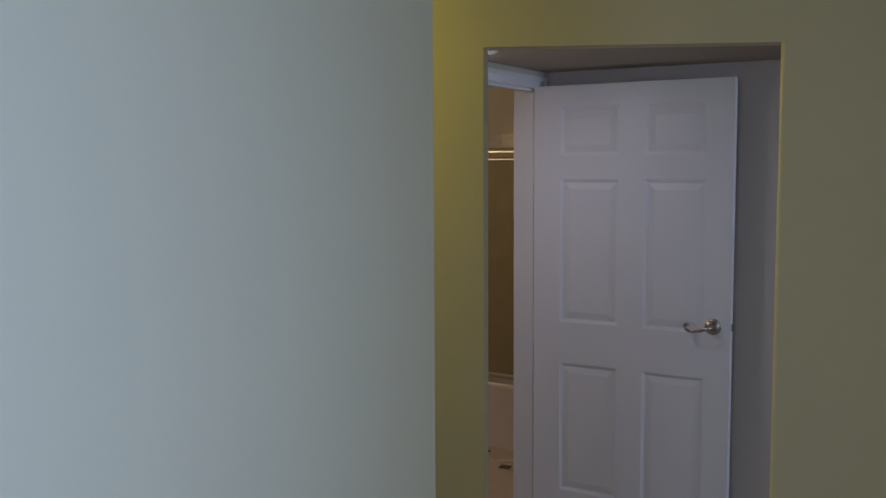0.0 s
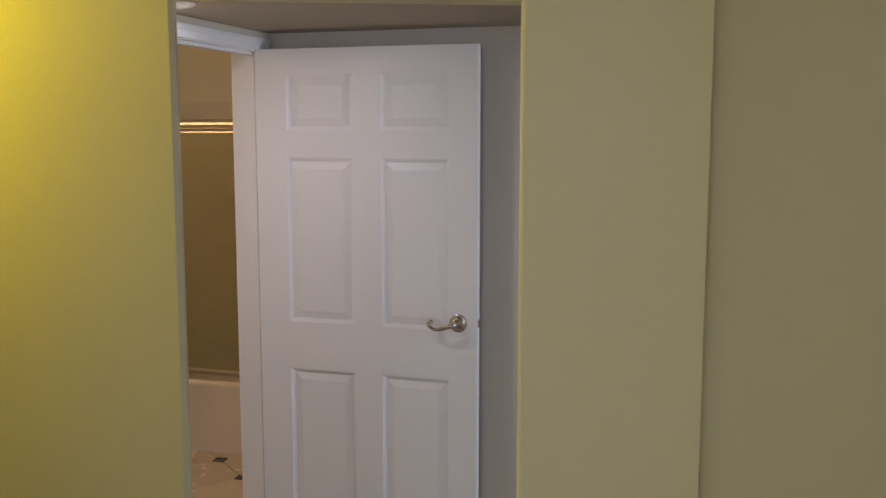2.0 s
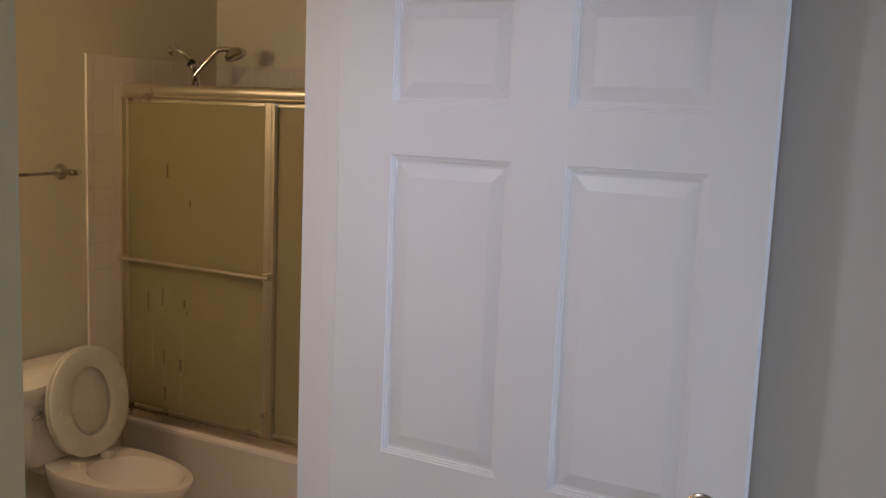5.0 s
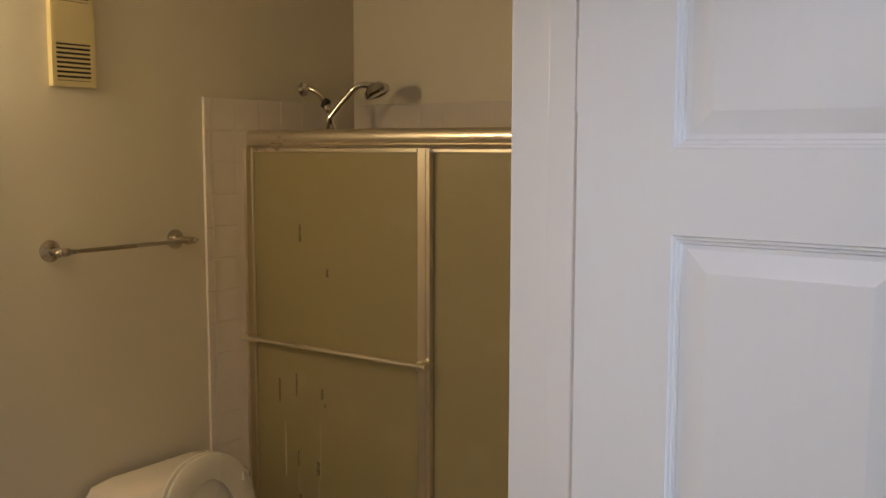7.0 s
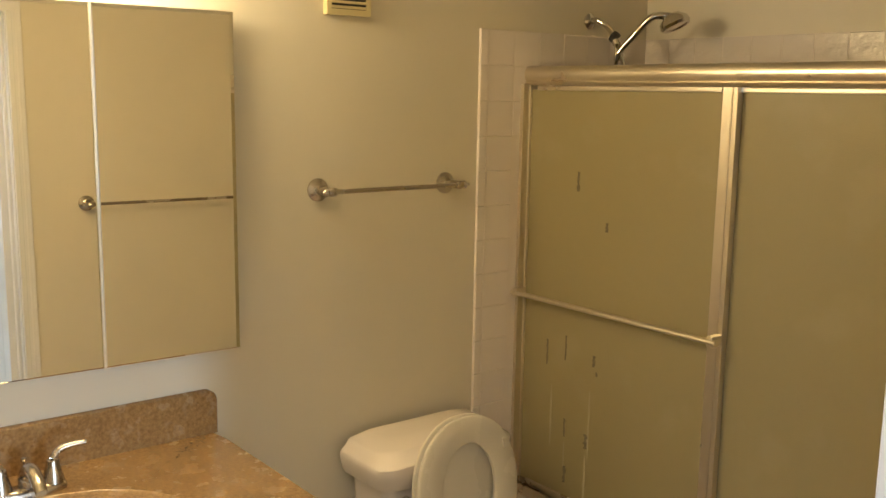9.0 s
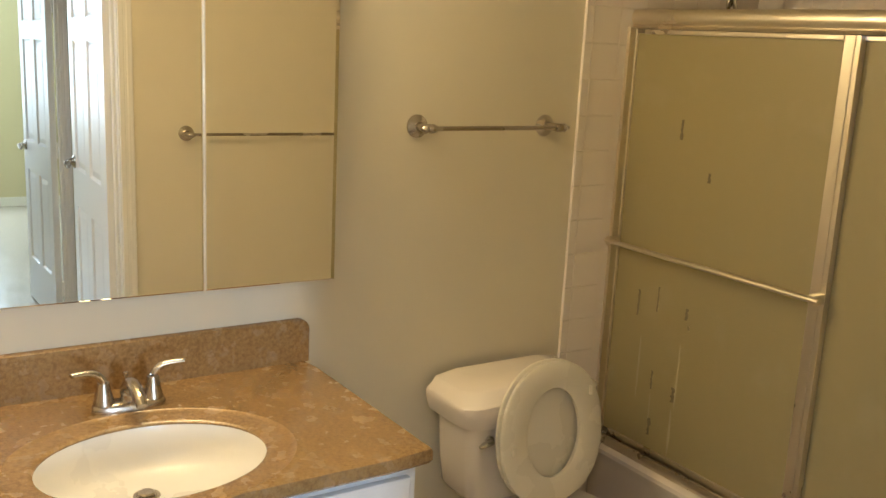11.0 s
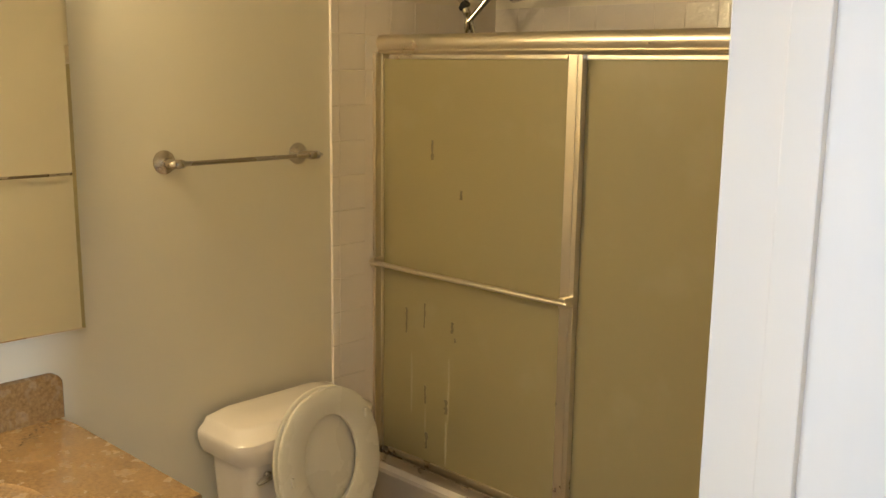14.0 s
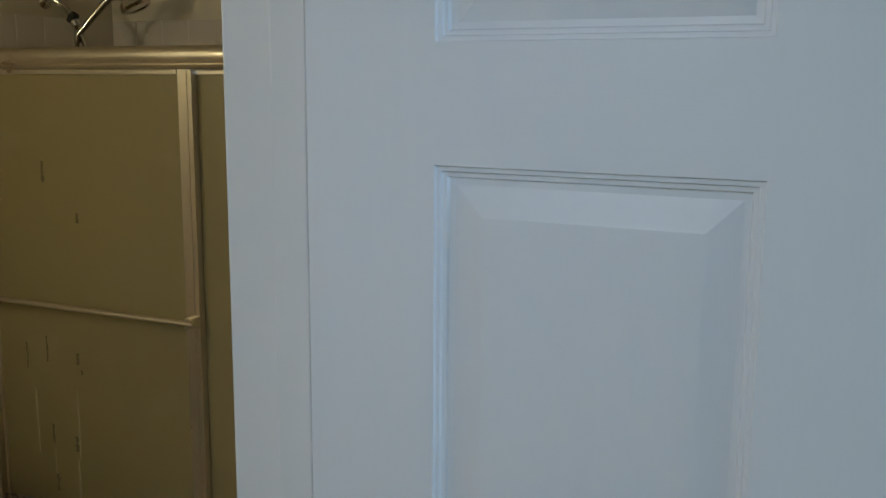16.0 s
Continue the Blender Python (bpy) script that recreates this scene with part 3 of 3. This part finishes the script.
for a, b in ((VY0 + 0.02, -0.366), (-0.346, VY1 - 0.02)):
    d = bmesh.new()
    box(d, VX, VX + 0.018, a, b, 0.115, 0.770, bevel=0.004)
    dd = part("cabinet_door", d, CABINET, van)
    r = bmesh.new()
    lp = []
    for i, o in ((0.05, 0.0185), (0.055, 0.0235), (0.062, 0.0235), (0.085, 0.0195), (0.09, 0.0195)):
        lp.append([(VX + o, a + i, 0.115 + i), (VX + o, b - i, 0.115 + i), (VX + o, b - i, 0.770 - i), (VX + o, a + i, 0.770 - i)])
    rings(r, lp)
    part("door_panel", r, CABINET, dd)
    ky = b - 0.035 if a < -0.5 else a + 0.035
    part("knob", lathe([(0, 0), (0.006, 0), (0.006, 0.012), (0.014, 0.018), (0.013, 0.026), (0, 0.028)], pose(VX + 0.018, ky, 0.70, 0, 90, 0), 18), NICKEL, dd, smooth=True)

CT = 0.832
BX, BY, BA, BB = -1.545, -0.348, 0.178, 0.228     # basin centre and half axes
top = thing("stone_countertop", "tan speckled cultured stone top with oval basin", "countertop", (0, 0, 0))
bm = bmesh.new()
x0, x1, y0, y1 = XW + 0.001, -1.312, -0.890, 0.184
N = 64


def edge_point(i, inset):
    """A point of the top's outline on the ray from the basin's centre."""
    t = 2 * math.pi * i / N
    c, s = math.cos(t), math.sin(t)
    best = 1e9
    for lim, v, o in ((x1 - inset, c, BX), (x0, c, BX), (y1 - inset, s, BY), (y0 + inset, s, BY)):
        if abs(v) > 1e-9 and (lim - o) / v > 0:
            best = min(best, (lim - o) / v)
    return (BX + c * best, BY + s * best)


def ring_at(a, b, z):
    return [(BX + a * math.cos(2 * math.pi * i / N), BY + b * math.sin(2 * math.pi * i / N), z) for i in range(N)]


loops = [[(*edge_point(i, 0.008), 0.796) for i in range(N)], [(*edge_point(i, 0.0), 0.804) for i in range(N)], [(*edge_point(i, 0.0), CT - 0.008) for i in range(N)], [(*edge_point(i, 0.003), CT - 0.002) for i in range(N)], [(*edge_point(i, 0.010), CT) for i in range(N)],
         ring_at(BA + 0.070, BB + 0.070, CT), ring_at(BA + 0.066, BB + 0.066, CT + 0.0012), ring_at(BA + 0.062, BB + 0.062, CT - 0.0010), ring_at(BA + 0.052, BB + 0.052, CT - 0.0022), ring_at(BA + 0.014, BB + 0.014, CT - 0.0030), ring_at(BA + 0.007, BB + 0.007, CT - 0.0045), ring_at(BA + 0.003, BB + 0.003, CT - 0.008), ring_at(BA + 0.003, BB + 0.003, CT - 0.012)]
part("slab", rings(bm, loops, cap0=False, cap1=False), GRANITE, top, smooth=True)
bs = bmesh.new()
zt = 0.948
prof = [(y0, CT - 0.001), (y1, CT - 0.001), (y1, zt - 0.03)] + [(y1 - 0.03 + 0.03 * math.cos(radians(a)), zt - 0.03 + 0.03 * math.sin(radians(a))) for a in range(15, 91, 15)] + [(y0, zt)]
rings(bs, [[(XW + 0.001, y, z) for y, z in prof], [(XW + 0.017, y, z) for y, z in prof], [(XW + 0.021, y - 0.003 if y > 0 else y, z - (0.003 if z > 0.9 else 0)) for y, z in prof]])
part("backsplash", bs, GRANITE, top, "speckled stone backsplash with rounded corner", True)
bm = bmesh.new()
loops = [ring_at(BA + 0.012, BB + 0.012, CT - 0.0125), ring_at(BA + 0.004, BB + 0.004, CT - 0.0115)]
for k in range(1, 13):
    a = k / 12 * math.pi / 2
    f = math.cos(a) ** 0.7
    loops.append([(x - 0.062 * math.sin(a) ** 2, y, z) for x, y, z in ring_at(max(BA * f, 0.022), max(BB * f, 0.022), CT - 0.014 - 0.102 * math.sin(a))])
basin = part("basin", rings(bm, loops, cap0=False), BASIN, top, "white oval undermount basin", True)
dr = pose(BX - 0.062, BY, CT - 0.1165)
part("drain", lathe([(0, 0.009), (0.015, 0.010), (0.018, 0.007), (0.016, 0.001), (0.019, 0.001), (0.022, 0.004), (0.027, 0.003), (0.029, 0.0), (0, -0.002)], dr, 24), NICKEL, basin, "metal pop-up drain", True)

fau = thing("faucet", "brushed nickel two-handle faucet on the vanity top", "faucet", (0, 0, 0))
FX, FY = -1.822, -0.325
bm = bmesh.new()
rings(bm, [[(FX + x, FY + y, CT + z) for x, y in oval(a, b, 32, power=2.6)] for a, b, z in ((0.027, 0.083, 0.0), (0.027, 0.083, 0.010), (0.024, 0.080, 0.017), (0.019, 0.075, 0.020))])
part("base_plate", bm, NICKEL, fau, smooth=True)
for s in (-1, 1):
    hy = FY + s * 0.055
    hub = part("handle_hub", lathe([(0, 0), (0.024, 0), (0.022, 0.012), (0.016, 0.034), (0.013, 0.050), (0, 0.054)], pose(FX, hy, CT + 0.018), 24), NICKEL, fau, smooth=True)
    pts = curve_points([(FX, hy, CT + 0.055), (FX + 0.002, hy + s * 0.004, CT + 0.078), (FX + 0.006, hy + s * 0.024, CT + 0.095), (FX + 0.012, hy + s * 0.064, CT + 0.099), (FX + 0.014, hy + s * 0.071, CT + 0.098)], 6)
    part("handle_lever", tube(pts, [0.0125 - 0.006 * i / (len(pts) - 1) for i in range(len(pts))], 14, 0.75), NICKEL, hub, smooth=True)
pts = curve_points([(FX - 0.002, FY, CT + 0.014), (FX + 0.006, FY, CT + 0.050), (FX + 0.035, FY, CT + 0.066), (FX + 0.085, FY, CT + 0.056), (FX + 0.108, FY, CT + 0.040)], 6)
part("spout", tube(pts, [0.021 - 0.009 * i / (len(pts) - 1) for i in range(len(pts))], 18), NICKEL, fau, smooth=True)
part("lift_rod", lathe([(0, 0), (0.0025, 0), (0.0025, 0.05), (0.006, 0.054), (0.006, 0.062), (0, 0.064)], pose(FX - 0.022, FY, CT + 0.016), 12), NICKEL, fau, smooth=True)

# mirrored cabinet: its doors stand a little askew to the wall
cab = thing("mirror_cabinet", "frameless mirrored medicine cabinet over the vanity", "mirror", (0, 0, 0))
part("cabinet_box", boxes((XW + 0.001, XW + 0.006, -0.93, 0.225, 1.07, 1.90)), TRIM, cab)
YAW, MZ0, MZ1 = -1.6, 1.058, 1.910
turn = pose(XW + 0.047, 0.238, 0, 0, 0, YAW) @ pose(0, 0, 1.06, 0, -0.6, 0) @ pose(0, 0, -1.06)
turn_left = turn @ pose(0, -0.347, 0, 0, 0, -0.5) @ pose(0, 0.347, 0)
for a, b in ((-1.165, -0.812), (-0.809, -0.3485), (-0.345, 0.0)):
    bm = bmesh.new()
    rings(bm, [[(-0.005, a, MZ0), (-0.005, b, MZ0), (-0.005, b, MZ1), (-0.005, a, MZ1)], [(-0.0014, a, MZ0), (-0.0014, b, MZ0), (-0.0014, b, MZ1), (-0.0014, a, MZ1)], [(0, a + 0.004, MZ0 + 0.003), (0, b - (0.010 if b > -0.1 else 0.004), MZ0 + 0.003), (0, b - (0.010 if b > -0.1 else 0.004), MZ1 - 0.008), (0, a + 0.004, MZ1 - 0.008)]])
    bmesh.ops.transform(bm, matrix=turn if b > -0.1 else turn_left, verts=bm.verts)
    part("mirror_door", bm, MIRROR, cab, "mirror panel with polished edge")
bm = boxes((-0.012, -0.0055, -0.345, 0.0, MZ0 - 0.004, MZ1 + 0.002))
bmesh.ops.transform(bm, matrix=turn, verts=bm.verts)
part("mirror_backing", bm, ALU, cab)
bm = boxes((-0.005, 0.0008, -0.3492, -0.3442, MZ0, MZ1))
bmesh.ops.transform(bm, matrix=turn, verts=bm.verts)
part("mirror_edge", bm, ALU, cab, "polished edge between the mirror panels")


def towel_bar(name, label, x, out, ya, yb, z):
    """A wall bar: round stepped rosettes, turned posts, a thin rail and ball ends."""
    tb = thing(name, label, "towel bar", (0, 0, 0), group="towel bars")
    for y, e in ((ya, -1), (yb, 1)):
        m = pose(x, y, z, 0, 90 * out, 0)
        post = part("post", lathe([(0, 0), (0.032, 0), (0.032, 0.005), (0.028, 0.008), (0.026, 0.009), (0.022, 0.014), (0.013, 0.017), (0.011, 0.024), (0.012, 0.078), (0, 0.080)], m, 28), NICKEL, tb, smooth=True)
        part("finial", lathe([(0, -0.018), (0.010, -0.016), (0.0125, -0.009), (0.012, 0.004), (0.009, 0.010), (0.013, 0.016), (0.009, 0.024), (0.004, 0.028), (0.005, 0.034), (0, 0.036)], pose(x + out * 0.074, y, z, -90 * e), 18), NICKEL, post, smooth=True)
    part("rail", tube([(x + out * 0.074, ya, z), (x + out * 0.074, yb, z)], 0.0065, 12), NICKEL, tb, smooth=True)
    return tb


towel_bar("towel_bar", "brushed nickel towel bar on the cream wall", XW, 1, 0.500, 0.945, 1.453)
towel_bar("towel_bar", "brushed nickel towel bar beside the doorway", XE, -1, 0.300, 1.050, 1.282)

# ---------------------------------------------------------------- wall vent
vent = thing("wall_vent", "yellowed plastic wall vent with slats over a sheet of painted shade", "vent", (0, 0, 0))
VA, VBY, VZ0, VZ1 = 0.520, 0.660, 1.924, 2.290
part("vent_body", boxes((XW + 0.0005, XW + 0.016, VA, VBY, VZ0, VZ1), (XW + 0.016, XW + 0.022, VA + 0.004, VBY - 0.004, 2.046, 2.164), (XW + 0.016, XW + 0.021, VA, VA + 0.014, VZ0, VZ1), (XW + 0.016, XW + 0.021, VBY - 0.014, VBY, VZ0, VZ1), (XW + 0.016, XW + 0.021, VA + 0.014, VBY - 0.014, VZ0, VZ0 + 0.016), (XW + 0.016, XW + 0.021, VA + 0.014, VBY - 0.014, VZ1 - 0.016, VZ1)), PLASTIC, vent)
for z0, z1 in ((VZ0 + 0.016, 2.046), (2.164, VZ1 - 0.016)):
    # near-black sheet gives the shade behind the slats; the body itself is solid
    part("vent_shade", boxes((XW + 0.0162, XW + 0.0168, VA + 0.014, VBY - 0.014, z0, z1)), DARK, vent)
    n = 8
    for i in range(n):
        z = z0 + (z1 - z0) * (i + 0.5) / n
        bm = bmesh.new()
        rings(bm, [[(XW + 0.0165, y, z - 0.001), (XW + 0.0205, y, z - 0.005), (XW + 0.0205, y, z - 0.001), (XW + 0.0165, y, z + 0.003)] for y in (VA + 0.014, VBY - 0.014)])
        part("slat", bm, PLASTIC, vent)

# ---------------------------------------------------------------- toilet
toi = thing("toilet", "bone ceramic toilet with raised seat and lid", "toilet", (0, 0, 0))
TY = 0.807
bm = bmesh.new()
lp = []
for xc, w, d, z in ((-1.846, 0.170, 0.36, 0.385), (-1.844, 0.178, 0.40, 0.41), (-1.841, 0.186, 0.425, 0.50), (-1.839, 0.192, 0.445, 0.650)):
    lp.append([(x, y, z) for x, y in rounded(w, d, 0.035, 6, xc, TY)])
tank = part("tank", rings(bm, lp), CERAMIC, toi, smooth=True)
bm = bmesh.new()
lp = []
def lid_ring(depth, width, z, clip, bow):
    """A lid outline: straight back, clipped front corners, front edge bowed out, crown rising to the middle."""
    xb, h = -1.938, width / 2
    xf = xb + depth
    pts = [(xb, -h), (xb, h)]
    pts += [(xb + (depth - clip) * k / 4, h) for k in range(1, 5)]
    pts += [(xf - clip + clip * 0.35, h - clip * 0.18), (xf - clip * 0.25, h - clip * 0.62)]
    n = 14
    for k in range(n + 1):
        v = (h - clip) * (1 - 2 * k / n)
        pts.append((xf + bow * (1 - (v / (h - clip)) ** 2), v))
    pts += [(xf - clip * 0.25, -h + clip * 0.62), (xf - clip + clip * 0.35, -h + clip * 0.18)]
    pts += [(xb + (depth - clip) * k / 4, -h) for k in range(4, 0, -1)]
    crown = 0.020 if z > 0.69 else 0.0
    return [(x, TY + y, z + crown * (1 - min(1.0, (y / 0.235) ** 2))) for x, y in pts]


for depth, width, z, cut, bow in ((0.198, 0.456, 0.628, 0.040, 0.012), (0.206, 0.474, 0.631, 0.042, 0.014), (0.213, 0.488, 0.648, 0.045, 0.017), (0.219, 0.498, 0.668, 0.047, 0.019), (0.221, 0.502, 0.680, 0.048, 0.020), (0.221, 0.502, 0.694, 0.048, 0.020), (0.216, 0.494, 0.700, 0.048, 0.019), (0.196, 0.462, 0.713, 0.050, 0.017), (0.188, 0.450, 0.723, 0.050, 0.016), (0.178, 0.436, 0.727, 0.050, 0.014), (0.10, 0.30, 0.729, 0.040, 0.006)):
    lp.append(lid_ring(depth, width, z, cut, bow))
part("tank_lid", rings(bm, lp), CERAMIC, toi, "curved ceramic tank lid", True)
lev = part("flush_lever", lathe([(0, 0), (0.014, 0), (0.014, 0.008), (0.009, 0.014), (0, 0.015)], pose(-1.738, 0.645, 0.594, 0, 90, 0), 18), CHROME, toi, smooth=True)
part("lever_arm", tube([(-1.730, 0.645, 0.594), (-1.722, 0.640, 0.595), (-1.718, 0.615, 0.592), (-1.717, 0.600, 0.588)], [0.010, 0.013, 0.011, 0.006], 12, 0.7), CHROME, lev, smooth=True)


def bowl_ring(back, front, half, z, n=40):
    """An egg-shaped ring: round at the front, squarer at the back, along +x."""
    cxx = back + (front - back) * 0.42
    out = []
    for i in range(n):
        t = 2 * math.pi * i / n
        c, s = math.cos(t), math.sin(t)
        out.append((cxx + c * (front - cxx if c > 0 else cxx - back), TY + half * s, z))
    return out


bm = bmesh.new()
lp = [bowl_ring(-1.80, -1.28, 0.105, 0.0), bowl_ring(-1.80, -1.30, 0.10, 0.05), bowl_ring(-1.80, -1.36, 0.095, 0.16), bowl_ring(-1.82, -1.28, 0.13, 0.25), bowl_ring(-1.84, -1.20, 0.172, 0.34), bowl_ring(-1.845, -1.18, 0.182, 0.378), bowl_ring(-1.843, -1.182, 0.180, 0.388), bowl_ring(-1.62, -1.22, 0.14, 0.388), bowl_ring(-1.61, -1.24, 0.13, 0.36), bowl_ring(-1.55, -1.32, 0.08, 0.24), bowl_ring(-1.50, -1.38, 0.04, 0.20)]
part("bowl", rings(bm, lp), CERAMIC, toi, smooth=True)
part("tank_shelf", boxes((-1.90, -1.66, TY - 0.11, TY + 0.11, 0.33, 0.386), bevel=0.012), CERAMIC, toi, smooth=True)


def egg(scale, n=44):
    """Outline of the seat from its hinge line: u runs up from the hinge, v sideways."""
    out = []
    for i in range(n):
        t = 2 * math.pi * i / n
        c, s = math.cos(t), math.sin(t)
        u = 0.215 + (0.215 if c > 0 else 0.195) * scale[0] * math.copysign(abs(c) ** 0.92, c)
        out.append((u, 0.181 * scale[1] * math.copysign(abs(s) ** 0.9, s)))
    return out


def stand(bm, off):
    m = Matrix.Translation((-1.632 + off, TY + 0.006, 0.392)) @ Euler((0, radians(-97), 0)).to_matrix().to_4x4()
    bmesh.ops.transform(bm, matrix=m, verts=bm.verts)
    return bm


bm = bmesh.new()
rings(bm, [[(u, v, 0.001) for u, v in egg((0.97, 0.97))], [(u, v, 0.004) for u, v in egg((1.0, 1.0))], [(u, v, 0.012) for u, v in egg((1.0, 1.0))], [(u, v, 0.016) for u, v in egg((0.96, 0.96))]])
part("seat_lid", stand(bm, -0.020), SEAT, toi, "raised plastic lid", True)
bm = bmesh.new()


def hole(sc):
    return [(0.225 + 0.130 * sc * math.cos(2 * math.pi * i / 44), 0.096 * sc * math.sin(2 * math.pi * i / 44)) for i in range(44)]


seat_loops = [[(u, v, 0.004) for u, v in hole(1.0)], [(u, v, 0.001) for u, v in hole(1.05)], [(u, v, 0.000) for u, v in egg((0.97, 0.97))], [(u, v, 0.004) for u, v in egg((1.0, 1.0))], [(u, v, 0.014) for u, v in egg((1.0, 1.0))], [(u, v, 0.020) for u, v in egg((0.96, 0.96))], [(u, v, 0.020) for u, v in hole(1.06)], [(u, v, 0.014) for u, v in hole(1.0)], [(u, v, 0.004) for u, v in hole(1.0)]]
rings(bm, seat_loops, cap0=False, cap1=False)
bmesh.ops.remove_doubles(bm, verts=bm.verts, dist=0.0002)
seat = part("seat", stand(bm, 0.004), SEAT, toi, "raised oval seat ring", True)
for u, v in ((0.20, -0.145), (0.33, 0.135)):
    bm = boxes((u - 0.014, u + 0.014, v - 0.005, v + 0.005, -0.007, 0.002), bevel=0.002)
    part("bumper", stand(bm, 0.004), SEAT, seat)
for v in (-0.07, 0.07):
    part("seat_hinge", boxes((-1.652, -1.602, TY - 0.016 + v - 0.016, TY - 0.016 + v + 0.016, 0.384, 0.412), bevel=0.005), SEAT, toi)
    part("hinge_bolt", lathe([(0, 0), (0.005, 0), (0.004, 0.002), (0, 0.0025)], pose(-1.617, TY - 0.016 + v, 0.412), 12), NICKEL, toi)
part("supply_line", tube(curve_points([(-1.80, 0.60, 0.385), (-1.78, 0.575, 0.30), (-1.85, 0.545, 0.20), (XW + 0.002, 0.54, 0.17)], 6), 0.006, 10), CHROME, toi, smooth=True)

# ---------------------------------------------------------------- wall tiles round the tub
tw = bpy.data.objects["wall_west"]
tn = bpy.data.objects["wall_north"]
TT = 1.917
PITCH = 0.1085


def tile_data(name, w, h, t=0.008, mat=TILE):
    """A glazed tile, centred on its back, w along x, h along z, its face at -y."""
    bm = bmesh.new()
    a, b, e = w / 2 - 0.0008, h / 2 - 0.0008, 0.0018
    rings(bm, [[(-a, 0, -b), (a, 0, -b), (a, 0, b), (-a, 0, b)], [(-a, -t + e, -b), (a, -t + e, -b), (a, -t + e, b), (-a, -t + e, b)], [(-a + e, -t, -b + e), (a - e, -t, -b + e), (a - e, -t, b - e), (-a + e, -t, b - e)]], cap0=False)
    bmesh.ops.recalc_face_normals(bm, faces=bm.faces)
    me = bpy.data.meshes.new(name)
    bm.to_mesh(me)
    bm.free()
    me.materials.append(mat)
    return me


def lay(data, parent, m):
    ob = new("tile", data)
    ob.parent = parent
    ob.matrix_world = m
    return ob


structure("grout_west", boxes((XW + 0.0002, XW + 0.0102, 1.070, YB - 0.0002, 0.0, TT)), GROUT, "pale grout bed behind the tub tiles", "wall")
structure("grout_north", boxes((XW + 0.0104, TX1 - 0.0002, YB - 0.0102, YB - 0.0002, 0.36, TT)), GROUT, "pale grout bed behind the tub tiles", "wall")
full = tile_data("tile", PITCH, PITCH)
wavy = tile_data("wavy_tile", PITCH, PITCH, mat=TILE_WAVY)
slim = tile_data("edge_tile", 0.030, PITCH, 0.010)
rng = random.Random(4)


def wobble():
    return rng.uniform(-0.5, 0.5)


rows = int(TT / PITCH) + 1
for r in range(rows - 1):
    z = TT - PITCH * (r + 0.5)
    lay(slim, tw, pose(XW + 0.003, 1.082, z, 0, 0, 90 + wobble() * 0.4))
    ys = [1.1515] if z < 1.62 else [1.1515 + PITCH * i for i in range(6)]
    for y in ys:
        lay(full, tw, pose(XW + 0.0035, y, z, wobble(), 0, 90 + wobble()))
    if z > 1.62:
        for i in range(14):
            lay(wavy, tn, pose(XW + 0.06 + PITCH * i, YB - 0.0035, z, wobble() * 1.4, 0, wobble() * 1.4))

# ---------------------------------------------------------------- bathroom floor: diagonal tiles with dark dots
fl = bpy.data.objects["floor_bathroom"]


def clip(poly, axis, lim, keep):
    out = []
    for p, q in zip(poly, poly[1:] + poly[:1]):
        pin, qin = keep * (p[axis] - lim) <= 0, keep * (q[axis] - lim) <= 0
        if pin:
            out.append(p)
        if pin != qin:
            t = (lim - p[axis]) / (q[axis] - p[axis])
            out.append((p[0] + (q[0] - p[0]) * t, p[1] + (q[1] - p[1]) * t))
    return out


def slab(name, poly, top, mat):
    poly = [(OX + (x - OX) * math.cos(TURN) - (y - OY) * math.sin(TURN), OY + (x - OX) * math.sin(TURN) + (y - OY) * math.cos(TURN)) for x, y in poly]
    for axis, lim, keep in ((0, XW, -1), (0, -0.001, 1), (1, -0.935, -1), (1, 1.30, 1)):
        if poly:
            poly = clip(poly, axis, lim, keep)
    if len(poly) < 3:
        return
    cx, cy = sum(p[0] for p in poly) / len(poly), sum(p[1] for p in poly) / len(poly)
    bm = bmesh.new()
    rings(bm, [[(x, y, -0.008) for x, y in poly], [(x, y, top - 0.0015) for x, y in poly], [(cx + (x - cx) * 0.985, cy + (y - cy) * 0.985, top) for x, y in poly]], cap0=False)
    part(name, bm, mat, fl)


STEP, DOT, TURN = 0.445, 0.030, radians(5)
OX, OY = -0.867, 1.137
for i in range(-9, 8):
    for j in range(-13, 6):
        px, py = OX + STEP / 2 * (i + j), OY + STEP / 2 * (j - i)
        if not (-2.5 < px < 0.5 and -1.7 < py < 1.8):
            continue
        slab("floor_dot", [(px - DOT, py - DOT), (px + DOT, py - DOT), (px + DOT, py + DOT), (px - DOT, py + DOT)], 0.0005, FDOT)
        cx, cy, h, g = px + STEP / 2, py, STEP / 2 - 0.003, DOT + 0.002
        slab("floor_tile", [(cx - h + g, cy - g), (cx - g, cy - h + g), (cx + g, cy - h + g), (cx + h - g, cy - g), (cx + h - g, cy + g), (cx + g, cy + h - g), (cx - g, cy + h - g), (cx - h + g, cy + g)], 0.0, FTILE)
